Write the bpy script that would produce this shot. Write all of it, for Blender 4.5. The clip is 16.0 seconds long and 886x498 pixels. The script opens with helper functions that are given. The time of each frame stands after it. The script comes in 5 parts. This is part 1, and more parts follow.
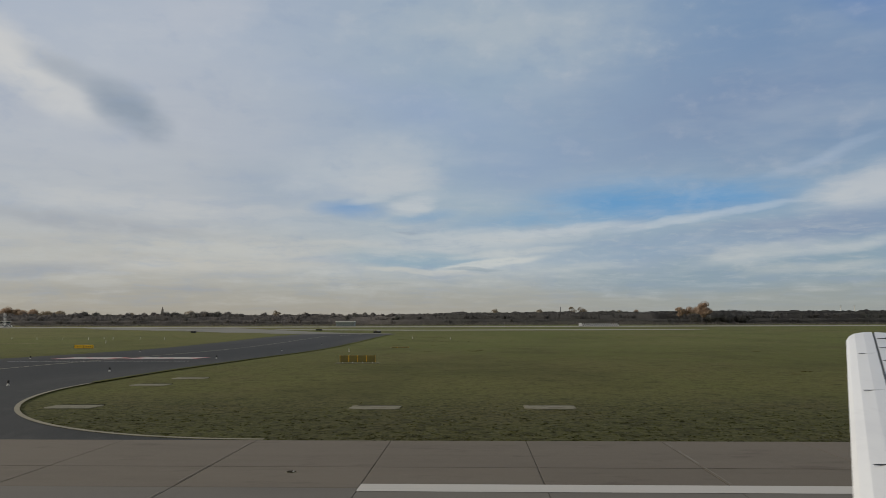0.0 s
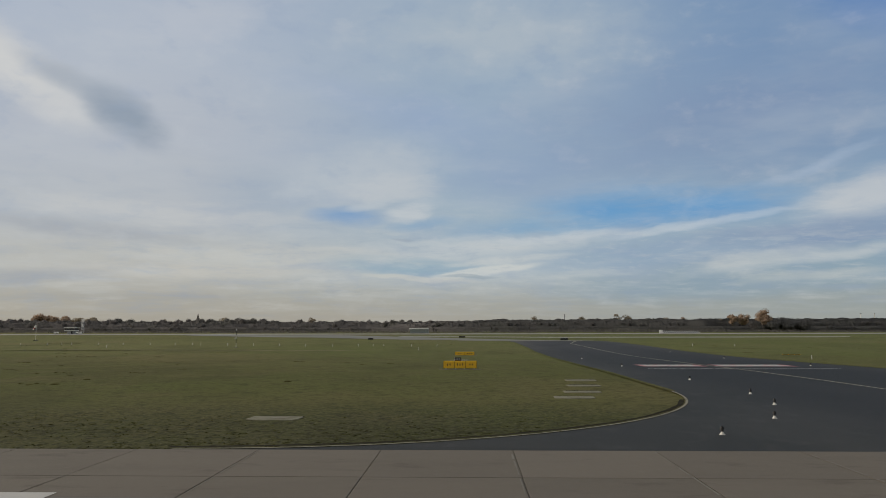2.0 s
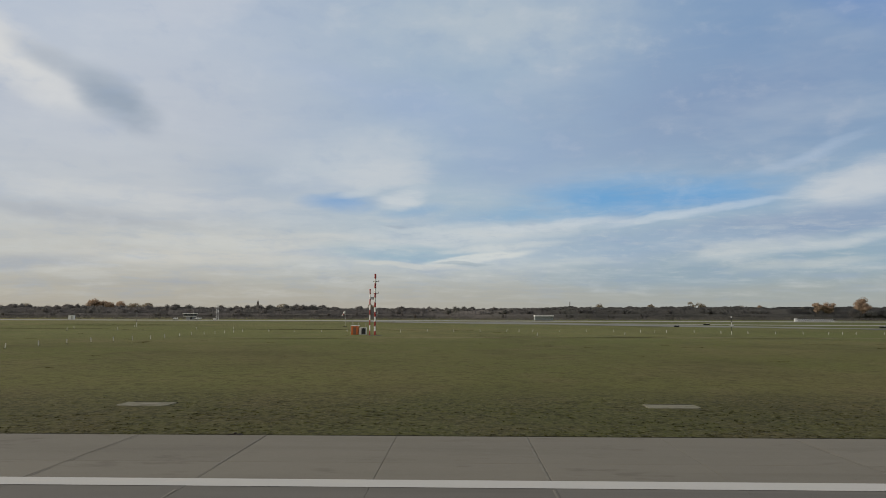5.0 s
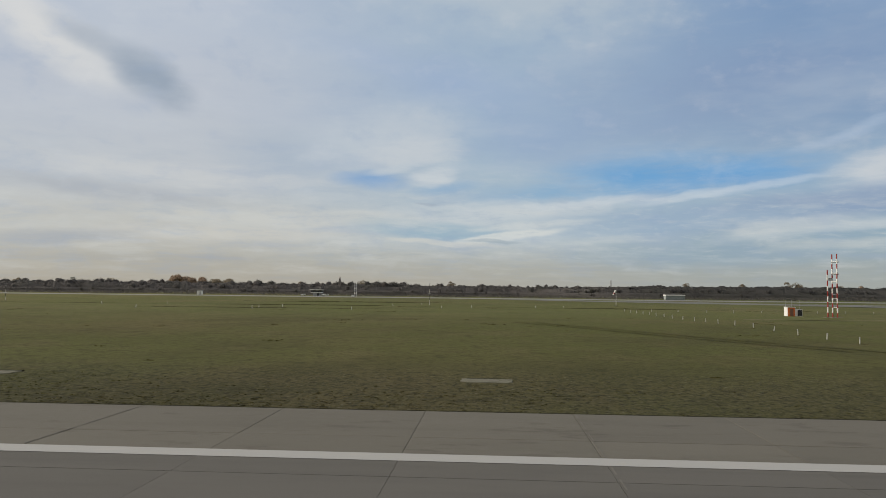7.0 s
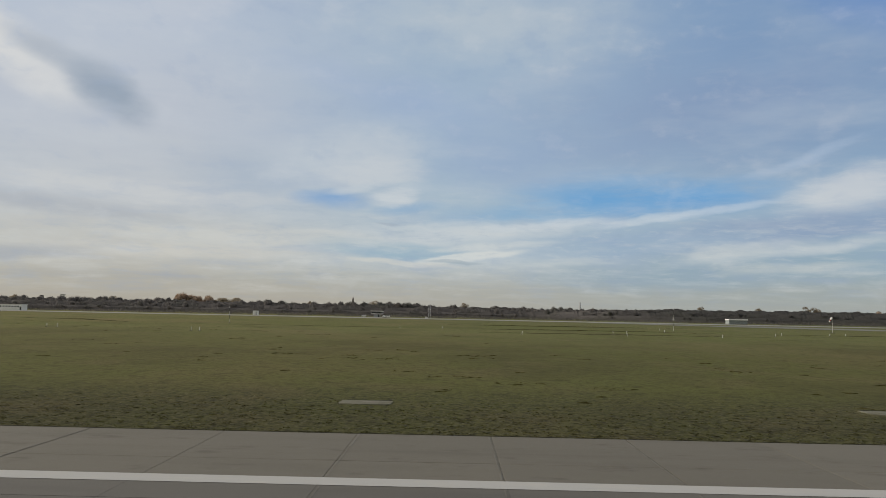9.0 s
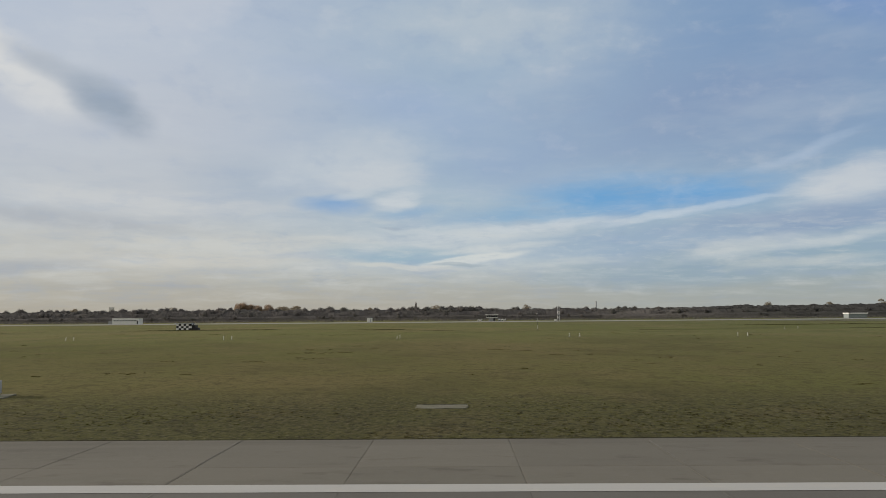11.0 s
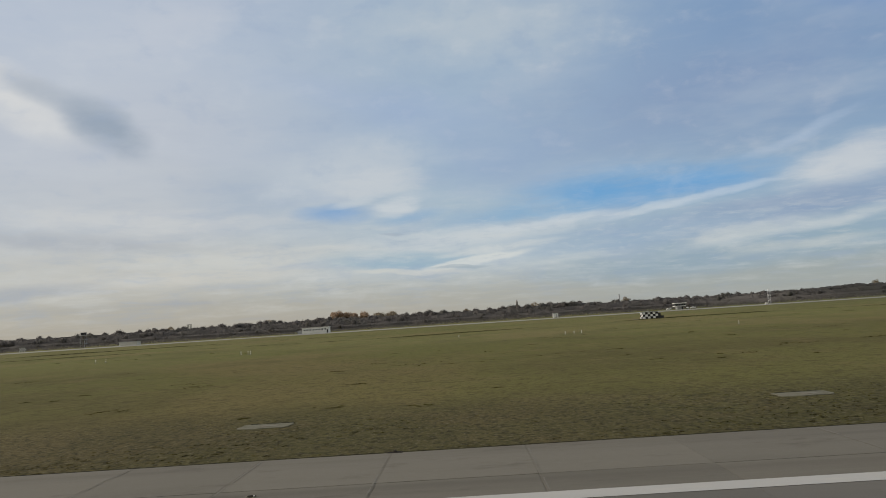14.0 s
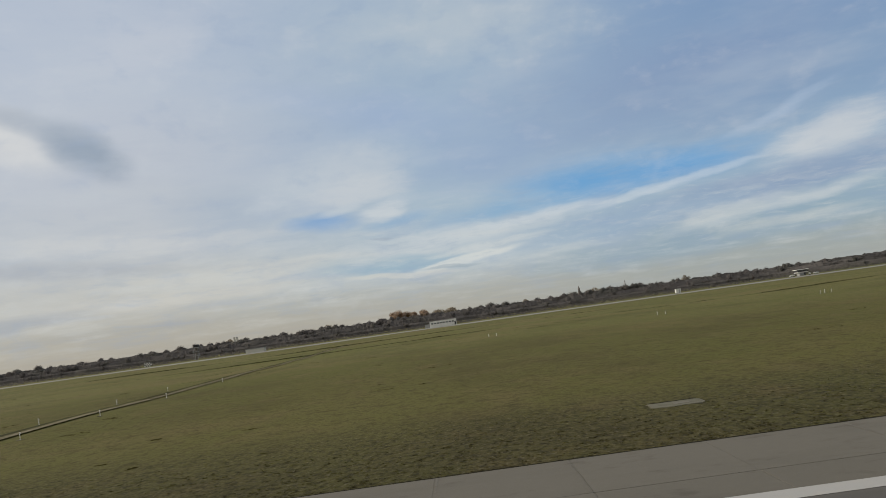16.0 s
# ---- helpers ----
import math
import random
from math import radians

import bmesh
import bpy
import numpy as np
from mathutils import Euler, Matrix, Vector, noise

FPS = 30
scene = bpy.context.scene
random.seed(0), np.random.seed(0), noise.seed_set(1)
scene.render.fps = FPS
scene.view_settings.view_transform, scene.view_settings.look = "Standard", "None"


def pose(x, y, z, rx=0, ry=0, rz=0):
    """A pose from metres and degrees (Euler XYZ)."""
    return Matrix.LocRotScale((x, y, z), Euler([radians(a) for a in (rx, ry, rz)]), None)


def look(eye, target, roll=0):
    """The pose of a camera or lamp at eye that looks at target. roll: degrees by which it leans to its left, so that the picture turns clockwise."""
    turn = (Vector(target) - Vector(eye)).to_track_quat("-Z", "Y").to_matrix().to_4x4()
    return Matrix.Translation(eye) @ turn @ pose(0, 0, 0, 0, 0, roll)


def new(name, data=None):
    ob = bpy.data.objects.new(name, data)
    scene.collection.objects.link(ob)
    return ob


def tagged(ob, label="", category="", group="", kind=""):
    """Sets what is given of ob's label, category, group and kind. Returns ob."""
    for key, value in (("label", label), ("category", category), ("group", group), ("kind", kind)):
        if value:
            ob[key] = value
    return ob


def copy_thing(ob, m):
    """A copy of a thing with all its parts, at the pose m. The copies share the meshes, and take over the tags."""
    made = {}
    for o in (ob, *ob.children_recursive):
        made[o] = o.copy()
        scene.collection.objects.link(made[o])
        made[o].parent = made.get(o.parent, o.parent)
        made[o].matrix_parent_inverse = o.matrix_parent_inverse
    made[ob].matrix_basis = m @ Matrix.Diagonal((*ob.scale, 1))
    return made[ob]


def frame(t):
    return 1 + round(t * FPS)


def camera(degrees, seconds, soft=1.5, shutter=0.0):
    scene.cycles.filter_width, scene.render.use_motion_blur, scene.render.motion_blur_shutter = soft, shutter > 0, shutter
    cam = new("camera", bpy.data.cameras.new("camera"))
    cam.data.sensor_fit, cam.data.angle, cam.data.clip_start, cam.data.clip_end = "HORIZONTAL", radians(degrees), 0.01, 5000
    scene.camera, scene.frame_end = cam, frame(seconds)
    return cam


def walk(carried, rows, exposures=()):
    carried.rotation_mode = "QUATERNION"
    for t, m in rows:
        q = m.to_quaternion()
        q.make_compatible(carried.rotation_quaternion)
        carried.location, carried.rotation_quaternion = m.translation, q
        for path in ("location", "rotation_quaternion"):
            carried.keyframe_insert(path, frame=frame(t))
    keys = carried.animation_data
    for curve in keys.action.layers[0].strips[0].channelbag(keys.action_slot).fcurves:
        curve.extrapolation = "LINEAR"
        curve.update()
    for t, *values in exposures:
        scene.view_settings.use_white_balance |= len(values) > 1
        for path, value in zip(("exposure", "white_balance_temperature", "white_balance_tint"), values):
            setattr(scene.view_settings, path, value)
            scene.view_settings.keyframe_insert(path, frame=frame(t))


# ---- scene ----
cam = camera(60.0, 16.0, soft=0.9, shutter=0.02)


def aim(x, y, z, yaw, pitch, roll):
    """Camera pose: yaw to the left of +y, pitch up, roll as seen by the camera."""
    return pose(x, y, z, 90 + pitch, 0, yaw) @ pose(0, 0, 0, 0, 0, roll)


walk(cam, [
    (0.0, aim(0.00, 0.00, 2.66, 2.21, 5.40, -0.17)),
    (0.5, aim(-10.47, 0.01, 2.69, 3.02, 4.64, -0.09)),
    (1.0, aim(-21.60, 0.01, 2.72, 2.40, 6.24, -1.29)),
    (1.5, aim(-33.27, 0.01, 2.72, 1.87, 5.86, 2.88)),
    (2.0, aim(-45.34, 0.00, 2.70, 1.95, 5.93, -0.10)),
    (2.5, aim(-57.68, -0.00, 2.69, 3.31, 5.12, -0.73)),
    (3.0, aim(-70.10, -0.01, 2.69, 4.48, 5.21, -2.08)),
    (5.5, aim(-136.07, -0.02, 2.70, 1.08, 4.81, 0.43)),
    (6.0, aim(-150.28, -0.02, 2.69, 2.36, 4.36, 0.52)),
    (6.5, aim(-164.60, -0.02, 2.68, 3.28, 3.76, 2.52)),
    (7.0, aim(-179.04, -0.00, 2.68, 3.71, 3.27, 0.64)),
    (7.5, aim(-193.76, 0.02, 2.68, 2.93, 3.62, 0.94)),
    (8.0, aim(-208.77, 0.04, 2.69, 2.25, 3.96, 1.06)),
    (8.5, aim(-224.07, 0.06, 2.70, 1.02, 4.70, 1.59)),
    (11.0, aim(-304.44, 0.13, 2.71, 1.06, 5.05, -0.48)),
    (11.5, aim(-321.51, 0.13, 2.70, 1.05, 5.42, -0.07)),
    (12.0, aim(-338.86, 0.14, 2.70, 2.17, 4.99, -1.48)),
    (12.5, aim(-356.50, 0.14, 2.71, 3.90, 4.45, 0.45)),
    (13.0, aim(-374.52, 0.15, 2.74, 4.10, 4.05, -2.69)),
    (13.5, aim(-392.80, 0.16, 2.79, 2.62, 4.58, -1.64)),
    (14.0, aim(-411.14, 0.17, 2.86, 1.21, 5.27, -3.73)),
    (14.5, aim(-429.78, 0.19, 2.96, 0.57, 5.62, -5.96)),
    (15.0, aim(-448.73, 0.23, 3.09, 0.81, 5.25, -6.52)),
    (15.5, aim(-467.95, 0.27, 3.24, 0.66, 5.58, -10.53)),
    (16.0, aim(-487.43, 0.31, 3.39, 0.48, 5.24, -7.98)),
], [(0.0, -0.20), (1.0, -0.15), (3.2, -0.15), (5.3, 0.0), (16.0, 0.0)])

# ---- world, sun ----
def lin(r, g, b):
    """Linear colour from 0..255 display values."""
    return tuple((c / 255 / 12.92 if c / 255 <= 0.04045 else ((c / 255 + 0.055) / 1.055) ** 2.4) for c in (r, g, b)) + (1.0,)


SUN_AZ, SUN_EL = -86.0, 17.0          # degrees; azimuth from +y, to the right

world = bpy.data.worlds.new("autumn_sky")
scene.world = world
world.use_nodes = True
wt = world.node_tree
wt.nodes.clear()


def wn(kind, **values):
    n = wt.nodes.new(kind)
    for key, v in values.items():
        if key == "op":
            n.operation = v
        elif isinstance(key, str) and key.startswith("i") and key[1:].isdigit():
            k = int(key[1:])
            if hasattr(v, "is_output"):
                wt.links.new(v, n.inputs[k])
            else:
                n.inputs[k].default_value = v
    return n


def wmath(op, a, b=0.0, c=0.0):
    return wn("ShaderNodeMath", op=op, i0=a, i1=b, i2=c).outputs[0]


def wrange(v, a, b, lo, hi, kind="SMOOTHSTEP"):
    n = wn("ShaderNodeMapRange", i0=v, i1=a, i2=b, i3=lo, i4=hi)
    n.interpolation_type = kind
    return n.outputs[0]


def wmix(fac, a, b):
    n = wt.nodes.new("ShaderNodeMix")
    n.data_type = "RGBA"
    for k, v in ((0, fac), (6, a), (7, b)):
        if hasattr(v, "is_output"):
            wt.links.new(v, n.inputs[k])
        else:
            n.inputs[k].default_value = v
    return n.outputs[2]


def wnoise(vec, scale, detail, rough=0.55):
    n = wt.nodes.new("ShaderNodeTexNoise")
    wt.links.new(vec, n.inputs["Vector"])
    n.inputs["Scale"].default_value, n.inputs["Detail"].default_value, n.inputs["Roughness"].default_value = scale, detail, rough
    return n


way = wn("ShaderNodeTexCoord").outputs["Generated"]
xyz = wn("ShaderNodeSeparateXYZ", i0=way)
azimuth = wmath("MULTIPLY", wmath("ARCTAN2", xyz.outputs[0], xyz.outputs[1]), 57.29578)
height = wmath("MULTIPLY", wmath("ARCSINE", xyz.outputs[2]), 57.29578)
chart = wn("ShaderNodeCombineXYZ", i0=azimuth, i1=height).outputs[0]
# cloud sheet seen in perspective
lift = wmath("ADD", wmath("MAXIMUM", xyz.outputs[2], 0.0), 0.07)
sheet = wn("ShaderNodeCombineXYZ", i0=wmath("DIVIDE", xyz.outputs[0], lift), i1=wmath("DIVIDE", xyz.outputs[1], lift)).outputs[0]


def warp(vec, scale, amount, stretch):
    """Push chart positions about by noise."""
    m = wn("ShaderNodeMapping", i0=vec)
    m.inputs["Scale"].default_value = (stretch, 1.0, 1.0)
    nz = wnoise(m.outputs[0], scale, 3.0, 0.5)
    off = wn("ShaderNodeVectorMath", op="SUBTRACT", i0=nz.outputs["Color"])
    off.inputs[1].default_value = (0.5, 0.5, 0.5)
    sc = wn("ShaderNodeVectorMath", op="MULTIPLY", i0=off.outputs[0])
    sc.inputs[1].default_value = amount
    return wn("ShaderNodeVectorMath", op="ADD", i0=vec, i1=sc.outputs[0]).outputs[0]


soft_chart = warp(chart, 0.13, (2.2, 1.0, 0), 0.6)
soft_chart = warp(soft_chart, 0.6, (1.0, 0.5, 0), 0.6)
fine_chart = warp(soft_chart, 1.9, (0.55, 0.20, 0), 0.45)


def ramp(stops):
    n = wt.nodes.new("ShaderNodeValToRGB")
    wt.links.new(wmath("DIVIDE", height, 30.0), n.inputs[0])
    n.color_ramp.interpolation = "EASE"
    e = n.color_ramp.elements
    for k, (el, colour) in enumerate(stops):
        p = e[k] if k < 2 else e.new(el / 30.0)
        p.position, p.color = el / 30.0, lin(*colour)
    return n.outputs[0]


left = ramp([(0.0, (166, 161, 150)), (1.6, (177, 174, 165)), (4.5, (192, 192, 188)), (8.5, (191, 196, 202)), (13.5, (190, 196, 206)), (21.0, (185, 195, 210))])
centre = ramp([(0.0, (172, 168, 157)), (1.5, (173, 174, 168)), (4.5, (186, 197, 204)), (8.0, (168, 187, 202)), (13.5, (163, 183, 204)), (21.0, (162, 182, 202))])
right = ramp([(0.0, (172, 168, 158)), (1.5, (160, 168, 168)), (4.0, (148, 171, 187)), (8.0, (147, 173, 197)), (13.0, (134, 160, 190)), (21.0, (122, 152, 189))])
side = wn("ShaderNodeSeparateXYZ", i0=soft_chart).outputs[0]
sky = wmix(wrange(side, -24.0, 2.0, 0.0, 1.0), left, centre)
sky = wmix(wrange(side, 0.0, 26.0, 0.0, 1.0), sky, right)


def grain(scale, tilt, detail, rough):
    """Noise over the sky chart, stretched along the drift of the clouds."""
    m = wn("ShaderNodeMapping", i0=fine_chart)
    m.inputs["Scale"].default_value, m.inputs["Rotation"].default_value = (*scale, 1.0), (0, 0, radians(tilt))
    return wnoise(m.outputs[0], 1.0, detail, rough).outputs["Fac"]


streaks = grain((0.17, 0.95), -4, 6.0, 0.62)
puffs = grain((0.26, 0.42), 12, 6.0, 0.58)


def drift(az, el, half_w, half_h, tilt, colour, amount, edge=0.5, torn=streaks, rag=1.0):
    """A drift of cloud or a gap of blue with a torn rim; tilt in degrees, counter-clockwise."""
    global sky
    m = wt.nodes.new("ShaderNodeMapping")
    m.vector_type = "TEXTURE"
    wt.links.new(soft_chart, m.inputs[0])
    m.inputs["Location"].default_value = (az, el, 0)
    m.inputs["Rotation"].default_value = (0, 0, radians(tilt))
    m.inputs["Scale"].default_value = (half_w * 1.2, half_h * 1.2, 1)
    gr = wt.nodes.new("ShaderNodeTexGradient")
    gr.gradient_type = "SPHERICAL"
    wt.links.new(m.outputs[0], gr.inputs[0])
    body = wmath("MULTIPLY_ADD", wmath("SUBTRACT", torn, 0.5), rag, gr.outputs["Fac"])
    body = wmath("MULTIPLY", wrange(body, 0.02, 0.12 + 1.7 * edge, 0.0, 0.88 * amount), wrange(gr.outputs["Fac"], 0.0, 0.40, 0.0, 1.0))
    sky = wmix(body, sky, lin(*colour))


# the slate sheet, the pale bank above it and the blue corner
drift(17.0, 14.6, 21.0, 6.4, 4, (135, 155, 187), 0.85, 0.75, puffs)
drift(24.0, 16.0, 12.0, 3.0, 8, (127, 150, 186), 0.5, 0.8, puffs)
drift(-3.0, 15.4, 9.0, 2.4, -8, (157, 177, 207), 0.75, 0.65, puffs)
drift(-10.5, 17.6, 6.0, 1.6, -14, (168, 184, 208), 0.6, 0.6, puffs)
drift(3.0, 21.4, 15.0, 4.0, -3, (186, 197, 206), 0.92, 0.6, puffs)
drift(29.5, 20.6, 7.5, 3.2, -18, (98, 137, 194), 0.9, 0.6, puffs)
drift(-20.5, 21.4, 8.0, 2.4, 18, (197, 203, 213), 0.65, 0.5, puffs)
# the pale mass left of the gaps and the grey-blue about it
drift(-15.8, 9.7, 6.2, 2.6, -10, (171, 184, 199), 0.8, 0.6, puffs)
drift(-21.5, 11.5, 6.5, 2.0, -14, (182, 189, 199), 0.6, 0.6, puffs)
drift(3.4, 11.6, 7.4, 3.4, 0, (149, 171, 201), 0.75, 0.6, puffs)
drift(-8.0, 11.3, 7.4, 3.0, 8, (191, 200, 209), 0.92, 0.42, puffs)
drift(-6.2, 10.3, 5.0, 1.5, 5, (203, 208, 212), 0.75, 0.45)
drift(7.5, 10.2, 6.0, 1.0, 4, (158, 178, 203), 0.6, 0.6)
# blue gaps
drift(10.8, 8.6, 8.6, 2.3, 3, (96, 160, 212), 1.05, 0.6, rag=0.7)
drift(17.4, 8.5, 7.8, 1.5, 5, (106, 162, 211), 1.0, 0.5, rag=0.8)
drift(4.6, 7.3, 8.0, 1.2, 2, (130, 172, 206), 0.8, 0.6)
drift(-9.0, 8.25, 3.8, 0.95, -1, (118, 160, 206), 0.95, 0.5, rag=0.8)
drift(-3.6, 7.7, 3.4, 0.55, 6, (140, 174, 205), 0.7, 0.5)
drift(-4.7, 8.55, 2.3, 0.85, 8, (205, 211, 215), 0.95, 0.35, rag=0.9)
drift(-7.4, 9.0, 2.4, 0.45, 10, (198, 206, 212), 0.7, 0.4)
drift(6.5, 8.1, 2.6, 0.5, 2, (150, 184, 212), 0.7, 0.5)
# the bright seam under the gaps, rising towards the right
drift(1.2, 6.1, 11.0, 1.0, 2, (200, 207, 211), 0.85, 0.45)
drift(7.4, 6.7, 6.6, 0.45, 4, (208, 214, 218), 0.62, 0.4)
drift(14.2, 7.0, 4.8, 0.38, 8, (204, 213, 220), 0.66, 0.4)
drift(18.8, 7.6, 5.6, 0.36, 10, (196, 208, 220), 0.62, 0.4)
drift(27.4, 8.7, 5.6, 1.8, 12, (202, 207, 212), 1.0, 0.40)
drift(24.6, 10.9, 5.0, 0.50, 17, (172, 190, 213), 0.6, 0.5)
# grey banks low on the right, with pale streaks through them
drift(22.5, 6.1, 13.0, 1.5, 6, (142, 161, 188), 1.0, 0.36)
drift(12.5, 5.3, 12.0, 1.3, 2, (154, 176, 197), 0.9, 0.4)
drift(16.0, 3.2, 13.0, 1.7, 2, (146, 167, 182), 0.95, 0.45)
drift(20.6, 4.7, 6.0, 0.75, 8, (193, 201, 205), 0.85, 0.4)
drift(25.8, 5.0, 5.4, 0.50, 9, (194, 202, 207), 0.85, 0.4)
drift(23.5, 3.5, 6.0, 0.45, 4, (182, 191, 194), 0.8, 0.4)
drift(9.0, 4.1, 5.0, 0.35, 2, (190, 199, 203), 0.7, 0.4)
# the dark bank with a lit lower edge
drift(-4.6, 4.65, 8.0, 0.85, -3, (150, 178, 196), 0.95, 0.32)
drift(2.8, 5.1, 6.0, 0.35, 4, (206, 211, 211), 0.8, 0.4)
drift(0.9, 4.30, 5.2, 0.42, 7, (214, 217, 214), 0.95, 0.28, rag=0.8)
drift(-3.6, 3.75, 5.0, 0.25, -3, (208, 208, 201), 0.75, 0.35)
drift(0.0, 3.9, 2.6, 0.18, -2, (158, 172, 182), 0.8, 0.3)
drift(-5.0, 6.55, 1.0, 0.14, 0, (170, 180, 190), 0.7, 0.3)
# pale bands low on the left
drift(-23.0, 8.2, 13.0, 1.0, -2, (204, 206, 207), 0.75, 0.45)
drift(-28.0, 6.8, 10.0, 0.75, -4, (171, 176, 184), 0.8, 0.45)
drift(-19.0, 6.0, 8.0, 0.40, -3, (176, 182, 188), 0.55, 0.45)
drift(-15.0, 5.3, 13.0, 1.1, -1, (205, 205, 200), 0.75, 0.45)
drift(-21.0, 4.1, 12.0, 0.7, 1, (206, 203, 195), 0.7, 0.45)
drift(-30.2, 3.6, 7.0, 0.7, 2, (166, 171, 178), 0.8, 0.45)
drift(-24.0, 2.2, 11.0, 0.45, 0, (168, 168, 165), 0.6, 0.45)
drift(-10.0, 2.6, 9.0, 0.40, 1, (176, 178, 174), 0.6, 0.45)
# the white bank in the upper left with the dark cloud before it
drift(-32.0, 17.3, 8.0, 2.3, -32, (222, 221, 218), 0.97, 0.5, puffs)
drift(-28.8, 16.8, 3.8, 1.0, -22, (168, 177, 189), 0.85, 0.45, puffs, 0.8)
drift(-24.8, 14.6, 3.6, 1.8, -33, (146, 160, 177), 1.05, 0.42, puffs, 0.8)

# thin texture over all of it: the high sheet in perspective, then fine fibres
veil = wnoise(sheet, 1.1, 5.0, 0.58)
sky = wmix(wrange(veil.outputs["Fac"], 0.45, 0.72, 0.0, 0.22), sky, lin(208, 213, 216))
sky = wmix(wrange(veil.outputs["Fac"], 0.50, 0.27, 0.0, 0.20), sky, lin(140, 162, 197))
sky = wmix(wmath("MULTIPLY", wrange(streaks, 0.50, 0.72, 0.0, 0.34), wrange(height, 12.0, 3.0, 0.16, 1.0)), sky, lin(212, 213, 210))
sky = wmix(wmath("MULTIPLY", wrange(streaks, 0.50, 0.28, 0.0, 0.34), wrange(height, 12.0, 3.0, 0.16, 1.0)), sky, lin(152, 170, 192))
sky = wmix(wrange(puffs, 0.52, 0.74, 0.0, 0.20), sky, lin(206, 211, 217))
sky = wmix(wrange(puffs, 0.48, 0.28, 0.0, 0.18), sky, lin(140, 162, 194))
# small ripples along the low banks
ripples = grain((0.55, 2.9), -5, 5.0, 0.6)
band = wmath("MULTIPLY", wrange(height, 9.5, 6.0, 0.0, 1.0), wrange(height, 1.5, 3.2, 0.0, 1.0))
band = wmath("MULTIPLY", band, wrange(side, -20.0, -4.0, 0.35, 1.0))
sky = wmix(wmath("MULTIPLY", wrange(ripples, 0.52, 0.72, 0.0, 0.20), band), sky, lin(210, 214, 213))
sky = wmix(wmath("MULTIPLY", wrange(ripples, 0.48, 0.28, 0.0, 0.20), band), sky, lin(142, 163, 184))
# hazy air over the horizon
sky = wmix(wrange(height, 2.6, 0.0, 0.0, 0.75), sky, wmix(wrange(side, -10.0, 20.0, 0.0, 1.0), lin(174, 169, 157), lin(160, 167, 165)))

# overhead and behind, an even sheet of pale cloud
sky = wmix(wrange(height, 25.0, 48.0, 0.0, 0.9), sky, lin(206, 200, 189))
sky = wmix(wrange(wmath("ABSOLUTE", azimuth), 48.0, 95.0, 0.0, 0.7), sky, lin(200, 196, 188))

clear = wt.nodes.new("ShaderNodeTexSky")
clear.sky_type, clear.sun_disc = "NISHITA", False
clear.sun_elevation, clear.sun_rotation = radians(SUN_EL), radians(SUN_AZ)
air = wn("ShaderNodeBackground", i0=clear.outputs[0], i1=0.08)
cloud = wn("ShaderNodeBackground", i0=sky, i1=1.0)
both = wn("ShaderNodeMixShader", i0=0.92, i1=air.outputs[0], i2=cloud.outputs[0])
wt.links.new(both.outputs[0], wn("ShaderNodeOutputWorld").inputs[0])

sun = new("sun", bpy.data.lights.new("sun", "SUN"))
sun.data.energy, sun.data.angle, sun.data.color = 3.0, radians(2.5), (1.0, 0.9, 0.76)
sun_way = Vector((math.sin(radians(SUN_AZ)) * math.cos(radians(SUN_EL)), math.cos(radians(SUN_AZ)) * math.cos(radians(SUN_EL)), math.sin(radians(SUN_EL))))
sun.matrix_world = look(sun_way * 60, (0, 0, 0))

